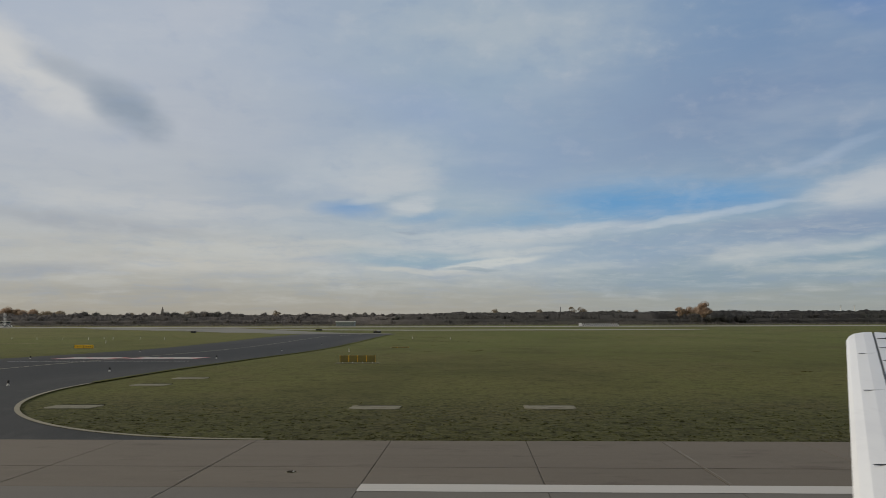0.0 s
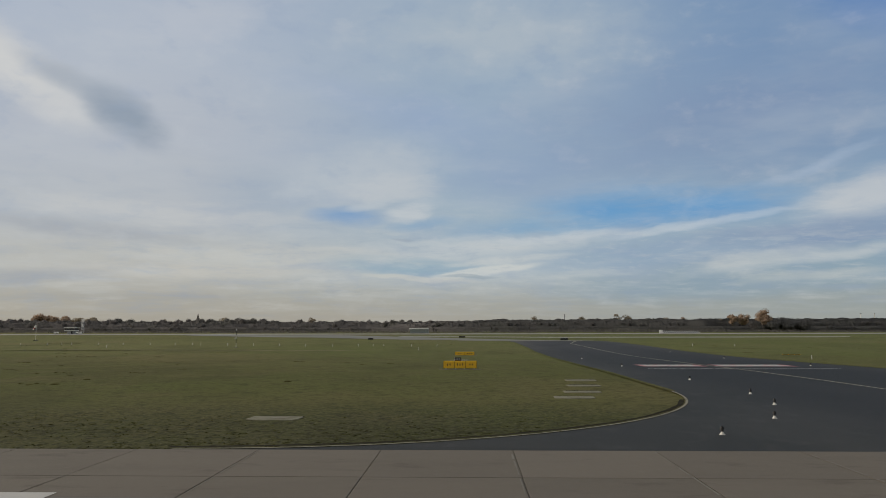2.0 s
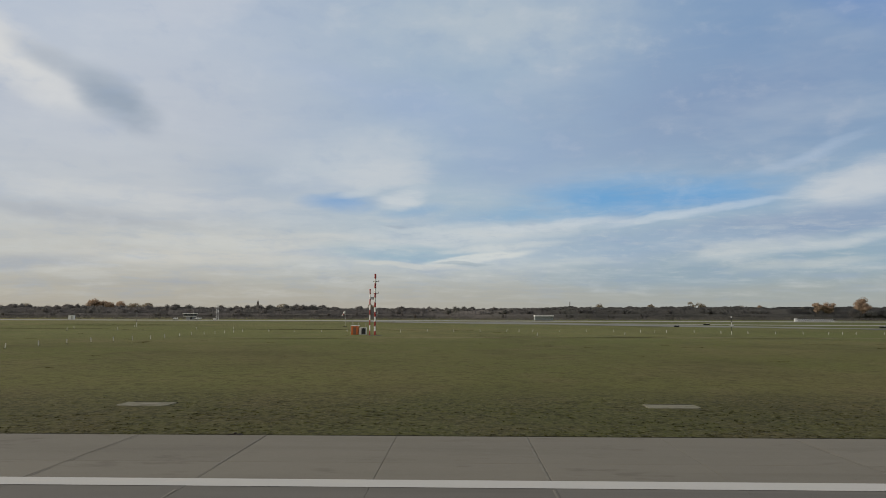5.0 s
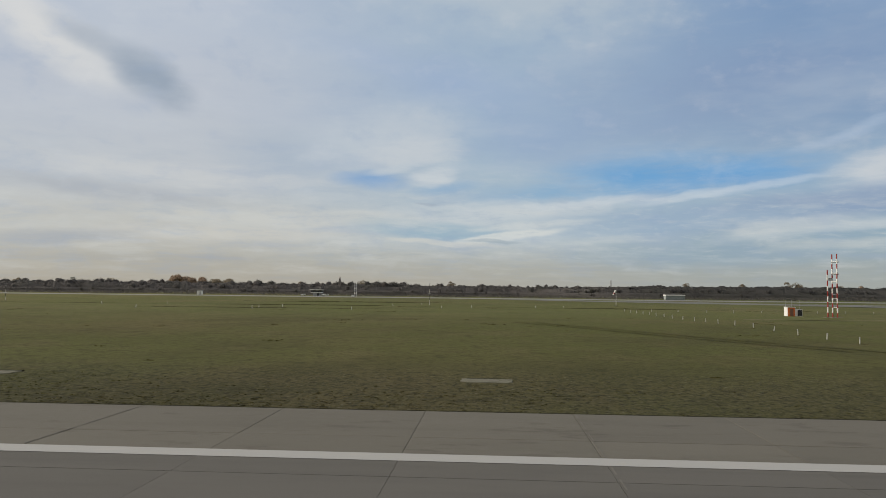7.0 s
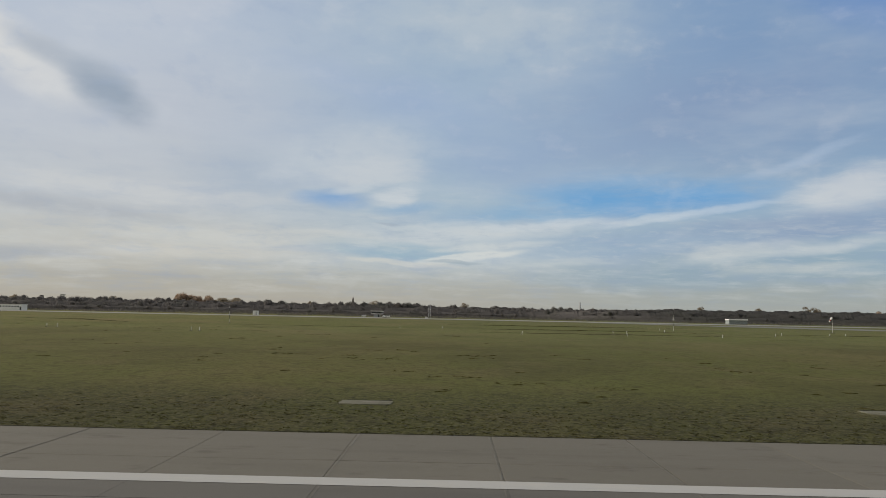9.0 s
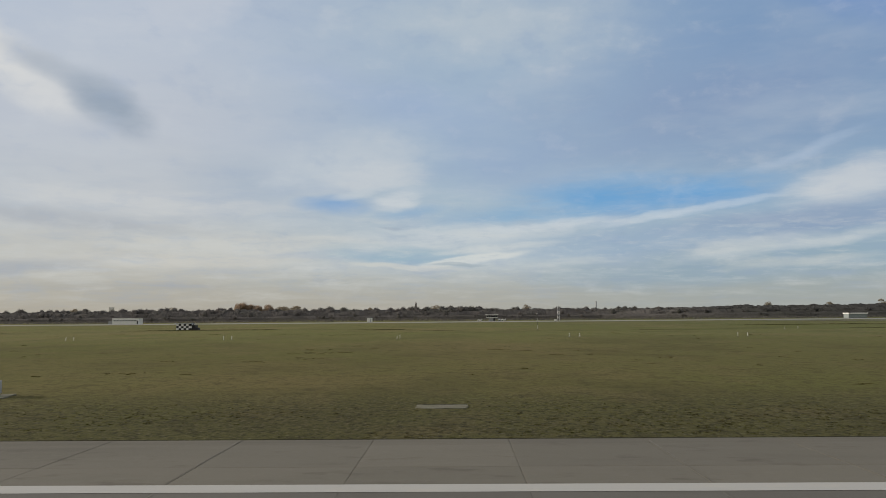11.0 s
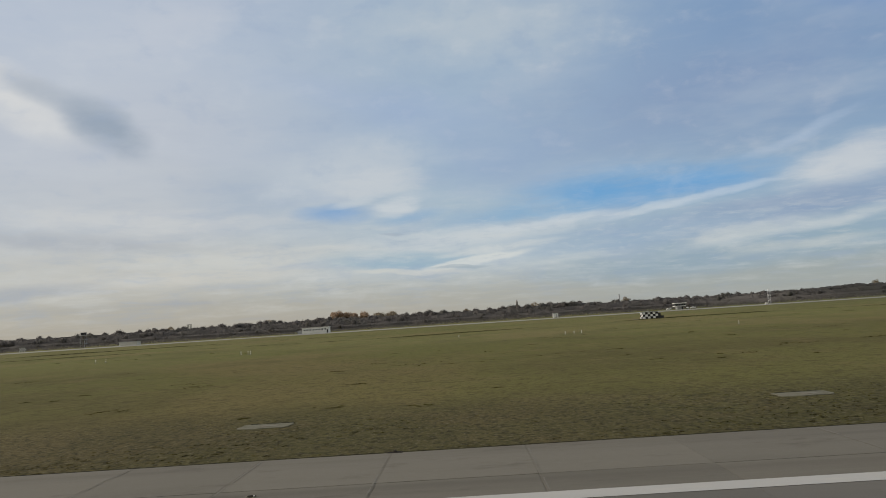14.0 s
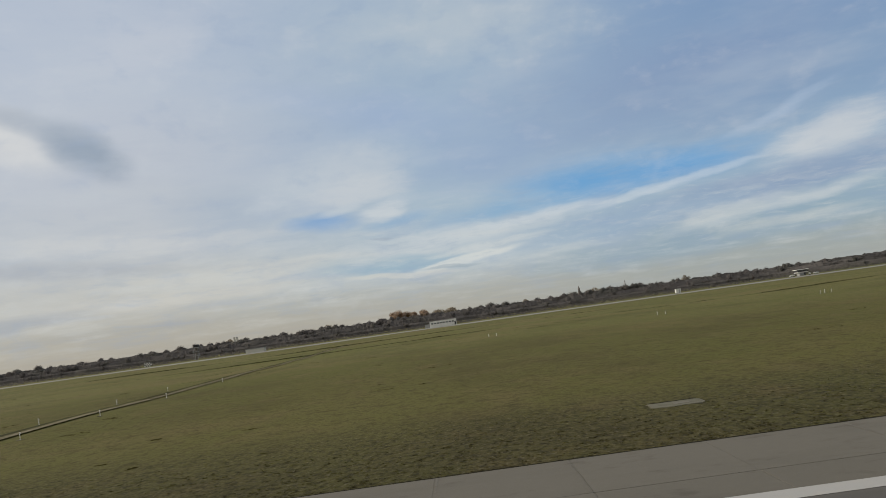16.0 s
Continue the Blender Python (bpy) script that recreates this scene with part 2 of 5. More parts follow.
# ---- materials ----
def material(name, base, rough=0.8, metal=0.0, spots=(), bump=(), spec=0.3, alpha_mix=None):
    """Procedural material in world metres. spots: (scale, colour, lo, hi, amount, stretch) noise layers over the base;
    bump: (scale, height) noise relief."""
    m = bpy.data.materials.new(name)
    m.use_nodes = True
    t = m.node_tree
    b = t.nodes["Principled BSDF"]
    b.inputs["Roughness"].default_value, b.inputs["Metallic"].default_value = rough, metal
    b.inputs["Specular IOR Level"].default_value = spec
    co = t.nodes.new("ShaderNodeNewGeometry").outputs["Position"]
    rgb = t.nodes.new("ShaderNodeRGB")
    rgb.outputs[0].default_value = (*base, 1)
    col = rgb.outputs[0]
    for k, (scale, colour, lo, hi, amount, stretch) in enumerate(spots):
        mp = t.nodes.new("ShaderNodeMapping")
        mp.inputs["Scale"].default_value, mp.inputs["Location"].default_value = stretch, (k * 7.3, k * 3.1, k * 1.7)
        t.links.new(co, mp.inputs[0])
        nz = t.nodes.new("ShaderNodeTexNoise")
        nz.inputs["Scale"].default_value, nz.inputs["Detail"].default_value, nz.inputs["Roughness"].default_value = scale, 6.0, 0.62
        t.links.new(mp.outputs[0], nz.inputs["Vector"])
        mr = t.nodes.new("ShaderNodeMapRange")
        mr.interpolation_type = "SMOOTHSTEP"
        for i, v in ((1, lo), (2, hi), (3, 0.0), (4, amount)):
            mr.inputs[i].default_value = v
        t.links.new(nz.outputs["Fac"], mr.inputs[0])
        mx = t.nodes.new("ShaderNodeMix")
        mx.data_type = "RGBA"
        t.links.new(mr.outputs[0], mx.inputs[0])
        t.links.new(col, mx.inputs[6])
        mx.inputs[7].default_value = (*colour, 1)
        col = mx.outputs[2]
    t.links.new(col, b.inputs["Base Color"])
    last = None
    for scale, height in bump:
        nz = t.nodes.new("ShaderNodeTexNoise")
        nz.inputs["Scale"].default_value, nz.inputs["Detail"].default_value = scale, 4.0
        t.links.new(co, nz.inputs["Vector"])
        bp = t.nodes.new("ShaderNodeBump")
        bp.inputs["Strength"].default_value, bp.inputs["Distance"].default_value = 1.0, height
        t.links.new(nz.outputs["Fac"], bp.inputs["Height"])
        if last:
            t.links.new(last, bp.inputs["Normal"])
        last = bp.outputs[0]
    if last:
        t.links.new(last, b.inputs["Normal"])
    return m


def soft_leaf(m, through_share=0.5):
    """Thin leaves and blades: part of the light passes through them."""
    t = m.node_tree
    b = t.nodes["Principled BSDF"]
    out = t.nodes["Material Output"]
    tr = t.nodes.new("ShaderNodeBsdfTranslucent")
    t.links.new(b.inputs["Base Color"].links[0].from_socket, tr.inputs[0])
    mx = t.nodes.new("ShaderNodeMixShader")
    mx.inputs[0].default_value = through_share
    t.links.new(b.outputs[0], mx.inputs[1])
    t.links.new(tr.outputs[0], mx.inputs[2])
    t.links.new(mx.outputs[0], out.inputs[0])
    return m


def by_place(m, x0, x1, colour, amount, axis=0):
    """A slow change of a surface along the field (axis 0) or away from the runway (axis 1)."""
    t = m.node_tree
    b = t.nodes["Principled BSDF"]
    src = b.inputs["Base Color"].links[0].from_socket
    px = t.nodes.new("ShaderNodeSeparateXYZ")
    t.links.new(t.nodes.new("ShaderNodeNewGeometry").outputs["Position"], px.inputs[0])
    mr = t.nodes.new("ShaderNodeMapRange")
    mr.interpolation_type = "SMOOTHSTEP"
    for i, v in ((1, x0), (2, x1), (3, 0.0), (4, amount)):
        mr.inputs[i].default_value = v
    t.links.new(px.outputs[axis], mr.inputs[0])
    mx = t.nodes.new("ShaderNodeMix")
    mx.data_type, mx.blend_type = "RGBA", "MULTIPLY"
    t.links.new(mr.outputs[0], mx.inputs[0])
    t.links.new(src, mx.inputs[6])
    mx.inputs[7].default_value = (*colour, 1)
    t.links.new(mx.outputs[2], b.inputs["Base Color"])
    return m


def rough_turf(m, scale, colour, lo, hi, amount):
    """Coarse uneven tufts in the unrolled strip of turf along the runway."""
    t = m.node_tree
    b = t.nodes["Principled BSDF"]
    src = b.inputs["Base Color"].links[0].from_socket
    co = t.nodes.new("ShaderNodeNewGeometry").outputs["Position"]
    px = t.nodes.new("ShaderNodeSeparateXYZ")
    t.links.new(co, px.inputs[0])
    mp = t.nodes.new("ShaderNodeMapping")
    mp.inputs["Scale"].default_value, mp.inputs["Location"].default_value = (1.0, 0.6, 1.0), (scale, 2 * scale, 0)
    t.links.new(co, mp.inputs[0])
    nz = t.nodes.new("ShaderNodeTexNoise")
    nz.inputs["Scale"].default_value, nz.inputs["Detail"].default_value, nz.inputs["Roughness"].default_value = scale, 5.0, 0.7
    t.links.new(mp.outputs[0], nz.inputs["Vector"])
    ranges = []
    for source, a, z, top in ((nz.outputs["Fac"], lo, hi, amount), (px.outputs[1], 31.0, 24.0, 1.0)):
        mr = t.nodes.new("ShaderNodeMapRange")
        mr.interpolation_type = "SMOOTHSTEP"
        for i, v in ((1, a), (2, z), (3, 0.0), (4, top)):
            mr.inputs[i].default_value = v
        t.links.new(source, mr.inputs[0])
        ranges.append(mr.outputs[0])
    mul = t.nodes.new("ShaderNodeMath")
    mul.operation = "MULTIPLY"
    t.links.new(ranges[0], mul.inputs[0])
    t.links.new(ranges[1], mul.inputs[1])
    mx = t.nodes.new("ShaderNodeMix")
    mx.data_type = "RGBA"
    t.links.new(mul.outputs[0], mx.inputs[0])
    t.links.new(src, mx.inputs[6])
    mx.inputs[7].default_value = (*colour, 1)
    t.links.new(mx.outputs[2], b.inputs["Base Color"])
    return m


def vary(m, amount=0.25, island=False, gain=1.0):
    """Random lightness from piece to piece (object) or island to island of one mesh."""
    t = m.node_tree
    b = t.nodes["Principled BSDF"]
    src = b.inputs["Base Color"].links[0].from_socket
    if island:
        rnd = t.nodes.new("ShaderNodeNewGeometry").outputs["Random Per Island"]
    else:
        rnd = t.nodes.new("ShaderNodeObjectInfo").outputs["Random"]
    mr = t.nodes.new("ShaderNodeMapRange")
    mr.inputs[3].default_value, mr.inputs[4].default_value = gain * (1 - amount), gain * (1 + amount)
    t.links.new(rnd, mr.inputs[0])
    hs = t.nodes.new("ShaderNodeHueSaturation")
    t.links.new(mr.outputs[0], hs.inputs["Value"])
    t.links.new(src, hs.inputs["Color"])
    t.links.new(hs.outputs[0], b.inputs["Base Color"])
    return m


ONE = (1, 1, 1)
GRASS = material("mown_autumn_grass", (0.121, 0.119, 0.045), 0.95, spots=[
    (0.010, (0.098, 0.106, 0.033), 0.40, 0.62, 0.75, (1, 1.0, 1)),
    (0.035, (0.144, 0.119, 0.056), 0.46, 0.68, 0.75, (1, 0.6, 1)),
    (0.11, (0.084, 0.081, 0.033), 0.46, 0.66, 0.75, (0.8, 0.5, 1)),
    (0.45, (0.138, 0.118, 0.056), 0.48, 0.70, 0.60, (0.7, 0.5, 1)),
    (1.6, (0.052, 0.050, 0.021), 0.50, 0.70, 0.65, (0.7, 0.6, 1)),
    (7.0, (0.040, 0.039, 0.016), 0.46, 0.68, 0.70, (0.8, 0.7, 1)),
    (20.0, (0.185, 0.170, 0.085), 0.48, 0.74, 0.55, ONE),
], bump=[(16.0, 0.03), (3.0, 0.03)], spec=0.05)
rough_turf(GRASS, 5.0, (0.040, 0.038, 0.021), 0.47, 0.64, 0.78)
rough_turf(GRASS, 8.0, (0.225, 0.212, 0.130), 0.50, 0.74, 0.75)
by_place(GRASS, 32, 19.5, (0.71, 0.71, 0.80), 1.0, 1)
by_place(GRASS, -220, -340, (1.13, 1.07, 1.03), 1.0)
# grass colour lighter and slightly bluer further from the runway
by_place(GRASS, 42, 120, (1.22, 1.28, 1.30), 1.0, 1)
by_place(GRASS, -100, -40, (0.86, 0.91, 0.86), 1.0)
BLADES = soft_leaf(vary(GRASS.copy(), 0.35, True, 1.35), 0.6)
BLADES.name = "grass_blades"
CONCRETE = vary(material("runway_concrete", (0.152, 0.141, 0.116), 0.85, spots=[
    (0.5, (0.128, 0.119, 0.097), 0.45, 0.70, 0.6, (0.4, 1.5, 1)),
    (4.0, (0.176, 0.165, 0.138), 0.50, 0.75, 0.4, ONE),
    (40.0, (0.104, 0.096, 0.080), 0.50, 0.75, 0.35, ONE),
    (0.15, (0.100, 0.090, 0.073), 0.50, 0.70, 0.60, (0.15, 3.0, 1)),
    (1.4, (0.092, 0.080, 0.064), 0.56, 0.72, 0.55, (0.6, 1.2, 1)),
], bump=[(60.0, 0.003), (4.0, 0.004)], spec=0.25), 0.06)
CONCRETE_ROWS = vary(CONCRETE.copy(), 0.06, True)
CONCRETE_INNER = vary(material("runway_inner_concrete", (0.128, 0.121, 0.108), 0.85, spots=[
    (0.5, (0.106, 0.100, 0.090), 0.45, 0.70, 0.6, (0.4, 1.5, 1)), (40.0, (0.155, 0.146, 0.130), 0.55, 0.75, 0.4, ONE),
    (0.15, (0.085, 0.080, 0.074), 0.52, 0.75, 0.6, (0.15, 3.0, 1))], bump=[(60.0, 0.003)], spec=0.25), 0.06, True)
by_place(CONCRETE, -75, -50, (0.84, 0.79, 0.78), 1.0)
by_place(CONCRETE_ROWS, -75, -50, (0.84, 0.79, 0.78), 1.0)
RIM_PALE = material("worn_joint_rim", (0.172, 0.162, 0.138), 0.85, spots=[(3.0, (0.14, 0.13, 0.11), 0.45, 0.65, 0.8, ONE)], bump=[(60.0, 0.003)])
JOINT = material("joint_filler", (0.070, 0.063, 0.052), 0.9, spots=[(8.0, (0.09, 0.085, 0.08), 0.5, 0.7, 0.5, ONE)], bump=[(40, 0.004)])
ASPHALT = material("taxiway_asphalt", (0.0102, 0.0118, 0.0130), 0.76, spots=[
    (0.2, (0.012, 0.0132, 0.015), 0.45, 0.7, 0.7, (1, 0.4, 1)),
    (0.06, (0.0225, 0.0235, 0.0250), 0.46, 0.66, 0.8, (1, 0.35, 1)),
    (1.5, (0.024, 0.025, 0.0270), 0.50, 0.72, 0.6, (1, 0.5, 1)),
    (0.5, (0.0085, 0.009, 0.010), 0.56, 0.74, 0.7, (0.15, 1.6, 1)),
    (50.0, (0.032, 0.032, 0.033), 0.55, 0.75, 0.4, ONE)], bump=[(70, 0.004), (3.0, 0.003)], spec=0.20)
for edge_x, inner_x in ((-16.65, -22.0), (-36.75, -32.0)):
    by_place(ASPHALT, inner_x, edge_x, (1.9, 1.8, 1.6), 1.0)      # dust and worn binder along both edges
by_place(ASPHALT, 60, 140, (1.7, 1.6, 1.6), 1.0, 1)             # paler past the holding line: grazing sky sheen put into the colour
# base set paler to stand in for low sun glint on it
FAR_PAVING = material("far_paving", (0.27, 0.262, 0.242), 0.7, spots=[
    (0.05, (0.18, 0.174, 0.16), 0.45, 0.65, 0.7, (0.3, 1, 1)), (0.6, (0.27, 0.26, 0.24), 0.5, 0.7, 0.5, ONE)], bump=[(20, 0.01)])
WHITE_PAINT = material("white_marking_paint", (0.42, 0.415, 0.40), 0.7, spots=[
    (3.0, (0.46, 0.44, 0.40), 0.5, 0.72, 0.6, (0.5, 1, 1)), (30.0, (0.36, 0.34, 0.31), 0.56, 0.72, 0.55, ONE)], bump=[(60, 0.002)])
YELLOW_LINE = material("yellow_marking_paint", (0.36, 0.34, 0.25), 0.7, spots=[
    (3.0, (0.26, 0.24, 0.18), 0.48, 0.7, 0.7, ONE), (30.0, (0.18, 0.17, 0.14), 0.56, 0.72, 0.5, ONE)], bump=[(60, 0.002)])
RED_PAINT = material("red_marking_paint", (0.42, 0.15, 0.16), 0.7, spots=[
    (2.0, (0.30, 0.09, 0.09), 0.48, 0.7, 0.7, ONE), (30.0, (0.2, 0.12, 0.12), 0.56, 0.72, 0.4, ONE)], bump=[(60, 0.002)])
KERB = material("pale_kerb", (0.215, 0.20, 0.15), 0.85, spots=[(1.2, (0.13, 0.125, 0.085), 0.48, 0.7, 0.7, ONE)], bump=[(40, 0.006)])
PAD = vary(material("manhole_slab_concrete", (0.160, 0.152, 0.108), 0.88, spots=[
    (2.0, (0.105, 0.10, 0.062), 0.46, 0.66, 0.8, ONE), (14.0, (0.22, 0.23, 0.18), 0.5, 0.75, 0.4, ONE)], bump=[(40, 0.006)]), 0.12)
SIGN_YELLOW = material("yellow_sign_face", (0.74, 0.43, 0.02), 0.45, spots=[(3.0, (0.62, 0.40, 0.03), 0.5, 0.7, 0.5, ONE)], spec=0.4)
SIGN_BLACK = material("black_sign_face", (0.015, 0.015, 0.016), 0.5, spots=[(5.0, (0.03, 0.03, 0.03), 0.5, 0.7, 0.5, ONE)])
GREY_METAL = material("galvanised_metal", (0.42, 0.43, 0.44), 0.5, 0.6, spots=[(6.0, (0.30, 0.31, 0.32), 0.5, 0.7, 0.5, ONE)])
RED = material("red_enamel", (0.30, 0.035, 0.028), 0.5, spots=[(3.0, (0.22, 0.04, 0.03), 0.5, 0.7, 0.5, ONE)])
WHITE = material("white_enamel", (0.74, 0.74, 0.72), 0.5, spots=[(2.0, (0.60, 0.60, 0.57), 0.5, 0.72, 0.5, ONE)])
ORANGE = material("orange_panel", (0.62, 0.16, 0.04), 0.55, spots=[(2.0, (0.5, 0.14, 0.05), 0.5, 0.72, 0.5, ONE)])
DARK = material("dark_paint", (0.03, 0.03, 0.032), 0.6, spots=[(3.0, (0.05, 0.05, 0.05), 0.5, 0.7, 0.5, ONE)])
WALL_PALE = material("pale_render_wall", (0.58, 0.57, 0.53), 0.8, spots=[(0.5, (0.48, 0.47, 0.43), 0.48, 0.7, 0.6, (1, 1, 0.3))], bump=[(20, 0.004)])
ROOF = material("grey_roof_sheet", (0.30, 0.31, 0.32), 0.6, spots=[(1.0, (0.22, 0.23, 0.24), 0.48, 0.7, 0.6, ONE)])
BRICK = material("brown_brick_wall", (0.22, 0.12, 0.08), 0.85, spots=[(2.0, (0.16, 0.09, 0.06), 0.48, 0.7, 0.6, ONE)])
PANE = material("window_glass", (0.03, 0.04, 0.05), 0.08, spots=[(1.0, (0.04, 0.05, 0.06), 0.5, 0.7, 0.5, ONE)], spec=0.6)
BARK = material("bark", (0.075, 0.060, 0.048), 0.95, spots=[(3.0, (0.11, 0.095, 0.08), 0.5, 0.7, 0.5, (1, 1, 0.3))])
# wood and undergrowth colours lifted and greyed in place of distant haze
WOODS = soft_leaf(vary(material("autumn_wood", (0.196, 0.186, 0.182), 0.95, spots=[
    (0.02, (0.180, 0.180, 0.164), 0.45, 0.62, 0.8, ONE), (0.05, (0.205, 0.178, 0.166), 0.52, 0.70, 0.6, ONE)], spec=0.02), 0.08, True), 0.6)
# darker wood to the right; the tone also replaces missing self-shade
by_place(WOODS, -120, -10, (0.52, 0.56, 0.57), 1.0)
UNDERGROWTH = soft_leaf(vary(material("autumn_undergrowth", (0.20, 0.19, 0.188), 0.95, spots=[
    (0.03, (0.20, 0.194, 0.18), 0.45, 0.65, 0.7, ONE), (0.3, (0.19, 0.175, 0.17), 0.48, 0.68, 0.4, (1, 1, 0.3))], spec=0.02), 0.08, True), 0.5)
# undergrowth darkened likewise, partly for self-shade its smooth body lacks
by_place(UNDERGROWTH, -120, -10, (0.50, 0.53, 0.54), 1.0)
SCRUB = soft_leaf(vary(material("autumn_scrub", (0.15, 0.138, 0.130), 0.95, spots=[(0.05, (0.10, 0.098, 0.082), 0.45, 0.65, 0.7, ONE)], spec=0.02), 0.12, True), 0.5)
STEM = material("pale_birch_stem", (0.25, 0.235, 0.22), 0.9, spots=[(0.05, (0.16, 0.145, 0.135), 0.45, 0.65, 0.8, ONE)])
# rust tone paled and desaturated to carry the haze of its distance
LEAF_RUST = soft_leaf(vary(material("rust_leaves", (0.40, 0.305, 0.228), 0.9, spots=[(0.25, (0.30, 0.235, 0.17), 0.45, 0.7, 0.6, ONE)], spec=0.05), 0.15, True))
LEAF_OLIVE = soft_leaf(vary(material("olive_leaves", (0.31, 0.265, 0.20), 0.9, spots=[(0.5, (0.24, 0.215, 0.16), 0.45, 0.7, 0.6, ONE)], spec=0.05), 0.18, True))
WING_PAINT = material("wing_paint", (0.70, 0.71, 0.72), 0.35, spots=[
    (1.5, (0.62, 0.63, 0.65), 0.48, 0.7, 0.6, (1, 0.3, 1)), (12.0, (0.55, 0.56, 0.58), 0.55, 0.75, 0.35, (1, 0.2, 1))], spec=0.5)
SEAM = material("dark_seam", (0.06, 0.065, 0.07), 0.6, spots=[(5.0, (0.1, 0.1, 0.11), 0.5, 0.7, 0.5, ONE)])


# ---- mesh tools ----
def part(name, bm, mat, parent=None, label=""):
    """One bmesh as one mesh object under a thing or a part."""
    me = bpy.data.meshes.new(name)
    bm.to_mesh(me)
    bm.free()
    me.materials.append(mat)
    ob = new(name, me)
    if parent:
        ob.parent = parent
    if label:
        ob["label"] = label
    return ob


def raw(name, verts, faces, mat, parent=None, label=""):
    me = bpy.data.meshes.new(name)
    me.from_pydata(verts, [], faces)
    me.update()
    me.materials.append(mat)
    ob = new(name, me)
    if parent:
        ob.parent = parent
    if label:
        ob["label"] = label
    return ob


def thing(name, label, category, group="", at=(0, 0, 0), turn=0.0):
    ob = new(name)
    ob.empty_display_size = 0.3
    ob.matrix_basis = pose(*at, 0, 0, turn)
    return tagged(ob, label, category, group)


def box(bm, c, s, bevel=0.0, turn=0.0):
    """A box of size s about c, with its edges bevelled."""
    geo = bmesh.ops.create_cube(bm, size=1.0, matrix=Matrix.Translation(c) @ Matrix.Rotation(radians(turn), 4, "Z") @ Matrix.Diagonal((*s, 1)))
    if bevel:
        edges = list({e for v in geo["verts"] for e in v.link_edges})
        bmesh.ops.bevel(bm, geom=edges, offset=bevel, segments=1, affect="EDGES")
    return bm


def rod(bm, a, b, r0, r1=None, sides=8):
    """A tapered rod from a to b."""
    a, b = Vector(a), Vector(b)
    d = b - a
    m = Matrix.Translation((a + b) / 2) @ d.to_track_quat("Z", "Y").to_matrix().to_4x4()
    bmesh.ops.create_cone(bm, cap_ends=True, segments=sides, radius1=r0, radius2=r0 if r1 is None else r1, depth=d.length, matrix=m)
    return bm


def B():
    return bmesh.new()

# ---- the large structure ----
EDGE_Y, LINE_Y = 17.26, 12.41       # grass edge and white side line of the runway
TAXI_L, TAXI_R, TAXI_C = -36.75, -16.65, -27.2


def dip(x, y):
    """The field falls slightly towards a drain that the taxiway crosses."""
    up = max(0.0, min(1.0, (y - 36) / 54)) if y < 90 else max(0.0, min(1.0, (150 - y) / 60))
    side_k = max(0.0, min(1.0, (x + 110) / 40))
    return -0.40 * up * up * (3 - 2 * up) * side_k


GROUND_Y = [*range(16, 60, 4), *range(60, 420, 12)]


def strip(name, rows, z, mat, label, category):
    """A sheet between two edge lines given as pairs of points."""
    v, f = [], []
    for (a, b) in rows:
        v += [(a[0], a[1], z + dip(*a)), (b[0], b[1], z + dip(*b))]
    f = [(2 * i, 2 * i + 1, 2 * i + 3, 2 * i + 2) for i in range(len(rows) - 1)]
    return tagged(raw(name, v, f, mat), label, category, kind="structure")


def swell(x, y):
    """Height of the grass: slight swells well away from the paving."""
    far = max(0.0, min(1.0, (y - 30) / 30)) * max(0.0, min(1.0, (400 - y) / 60))
    off_taxi = min(1.0, max(0.0, (abs(x - TAXI_C) - 14) / 40))
    return far * off_taxi * 0.22 * noise.noise((x * 0.02, y * 0.035, 0.3)) + dip(x, y)


# ground: one sheet to the horizon, with slight swells well away from the paving
def ground():
    xs = np.concatenate([[-4500, -2500, -1600, -1200], np.arange(-1000, 501, 20.0), [700, 1100, 2000, 4500]])
    ys = np.concatenate([[-4500, -1500, -400, -60, 0], GROUND_Y, [440, 600, 900, 1500, 2500, 4500]])
    v = []
    for y in ys:
        for x in xs:
            v.append((x, y, swell(x, y)))
    n = len(xs)
    f = [(j * n + i, j * n + i + 1, (j + 1) * n + i + 1, (j + 1) * n + i) for j in range(len(ys) - 1) for i in range(n - 1)]
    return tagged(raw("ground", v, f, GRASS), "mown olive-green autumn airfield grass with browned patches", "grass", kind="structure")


ground()

# runway foundation, dark in the joints between the slabs
strip("runway_bed", [((-700, -45), (-700, EDGE_Y)), ((300, -45), (300, EDGE_Y))], 0.02, JOINT, "dark joint filler under the runway slabs", "runway")


def fillet(side, k):
    """Corner curve of the taxiway; k from 0 at the runway to 1 at the straight edge."""
    a = k * math.pi / 2
    if side > 0:
        return (-4.7 - 11.95 * math.sin(a), 33.3 - 16.0 * math.cos(a))
    return (-52.0 + 15.25 * math.sin(a), 33.3 - 16.0 * math.cos(a))


TAXI_END = 168.0
rows = [(fillet(-1, i / 20), fillet(1, i / 20)) for i in range(21)]
rows += [((TAXI_L, y), (TAXI_R, y)) for y in GROUND_Y if 33.3 < y < TAXI_END] + [((TAXI_L, TAXI_END), (TAXI_R, TAXI_END))]
rows = [((rows[0][0][0] - 3, EDGE_Y), (rows[0][1][0] + 3, EDGE_Y))] + rows
strip("taxiway", rows, 0.035, ASPHALT, "dark asphalt taxiway with curved corners", "taxiway")

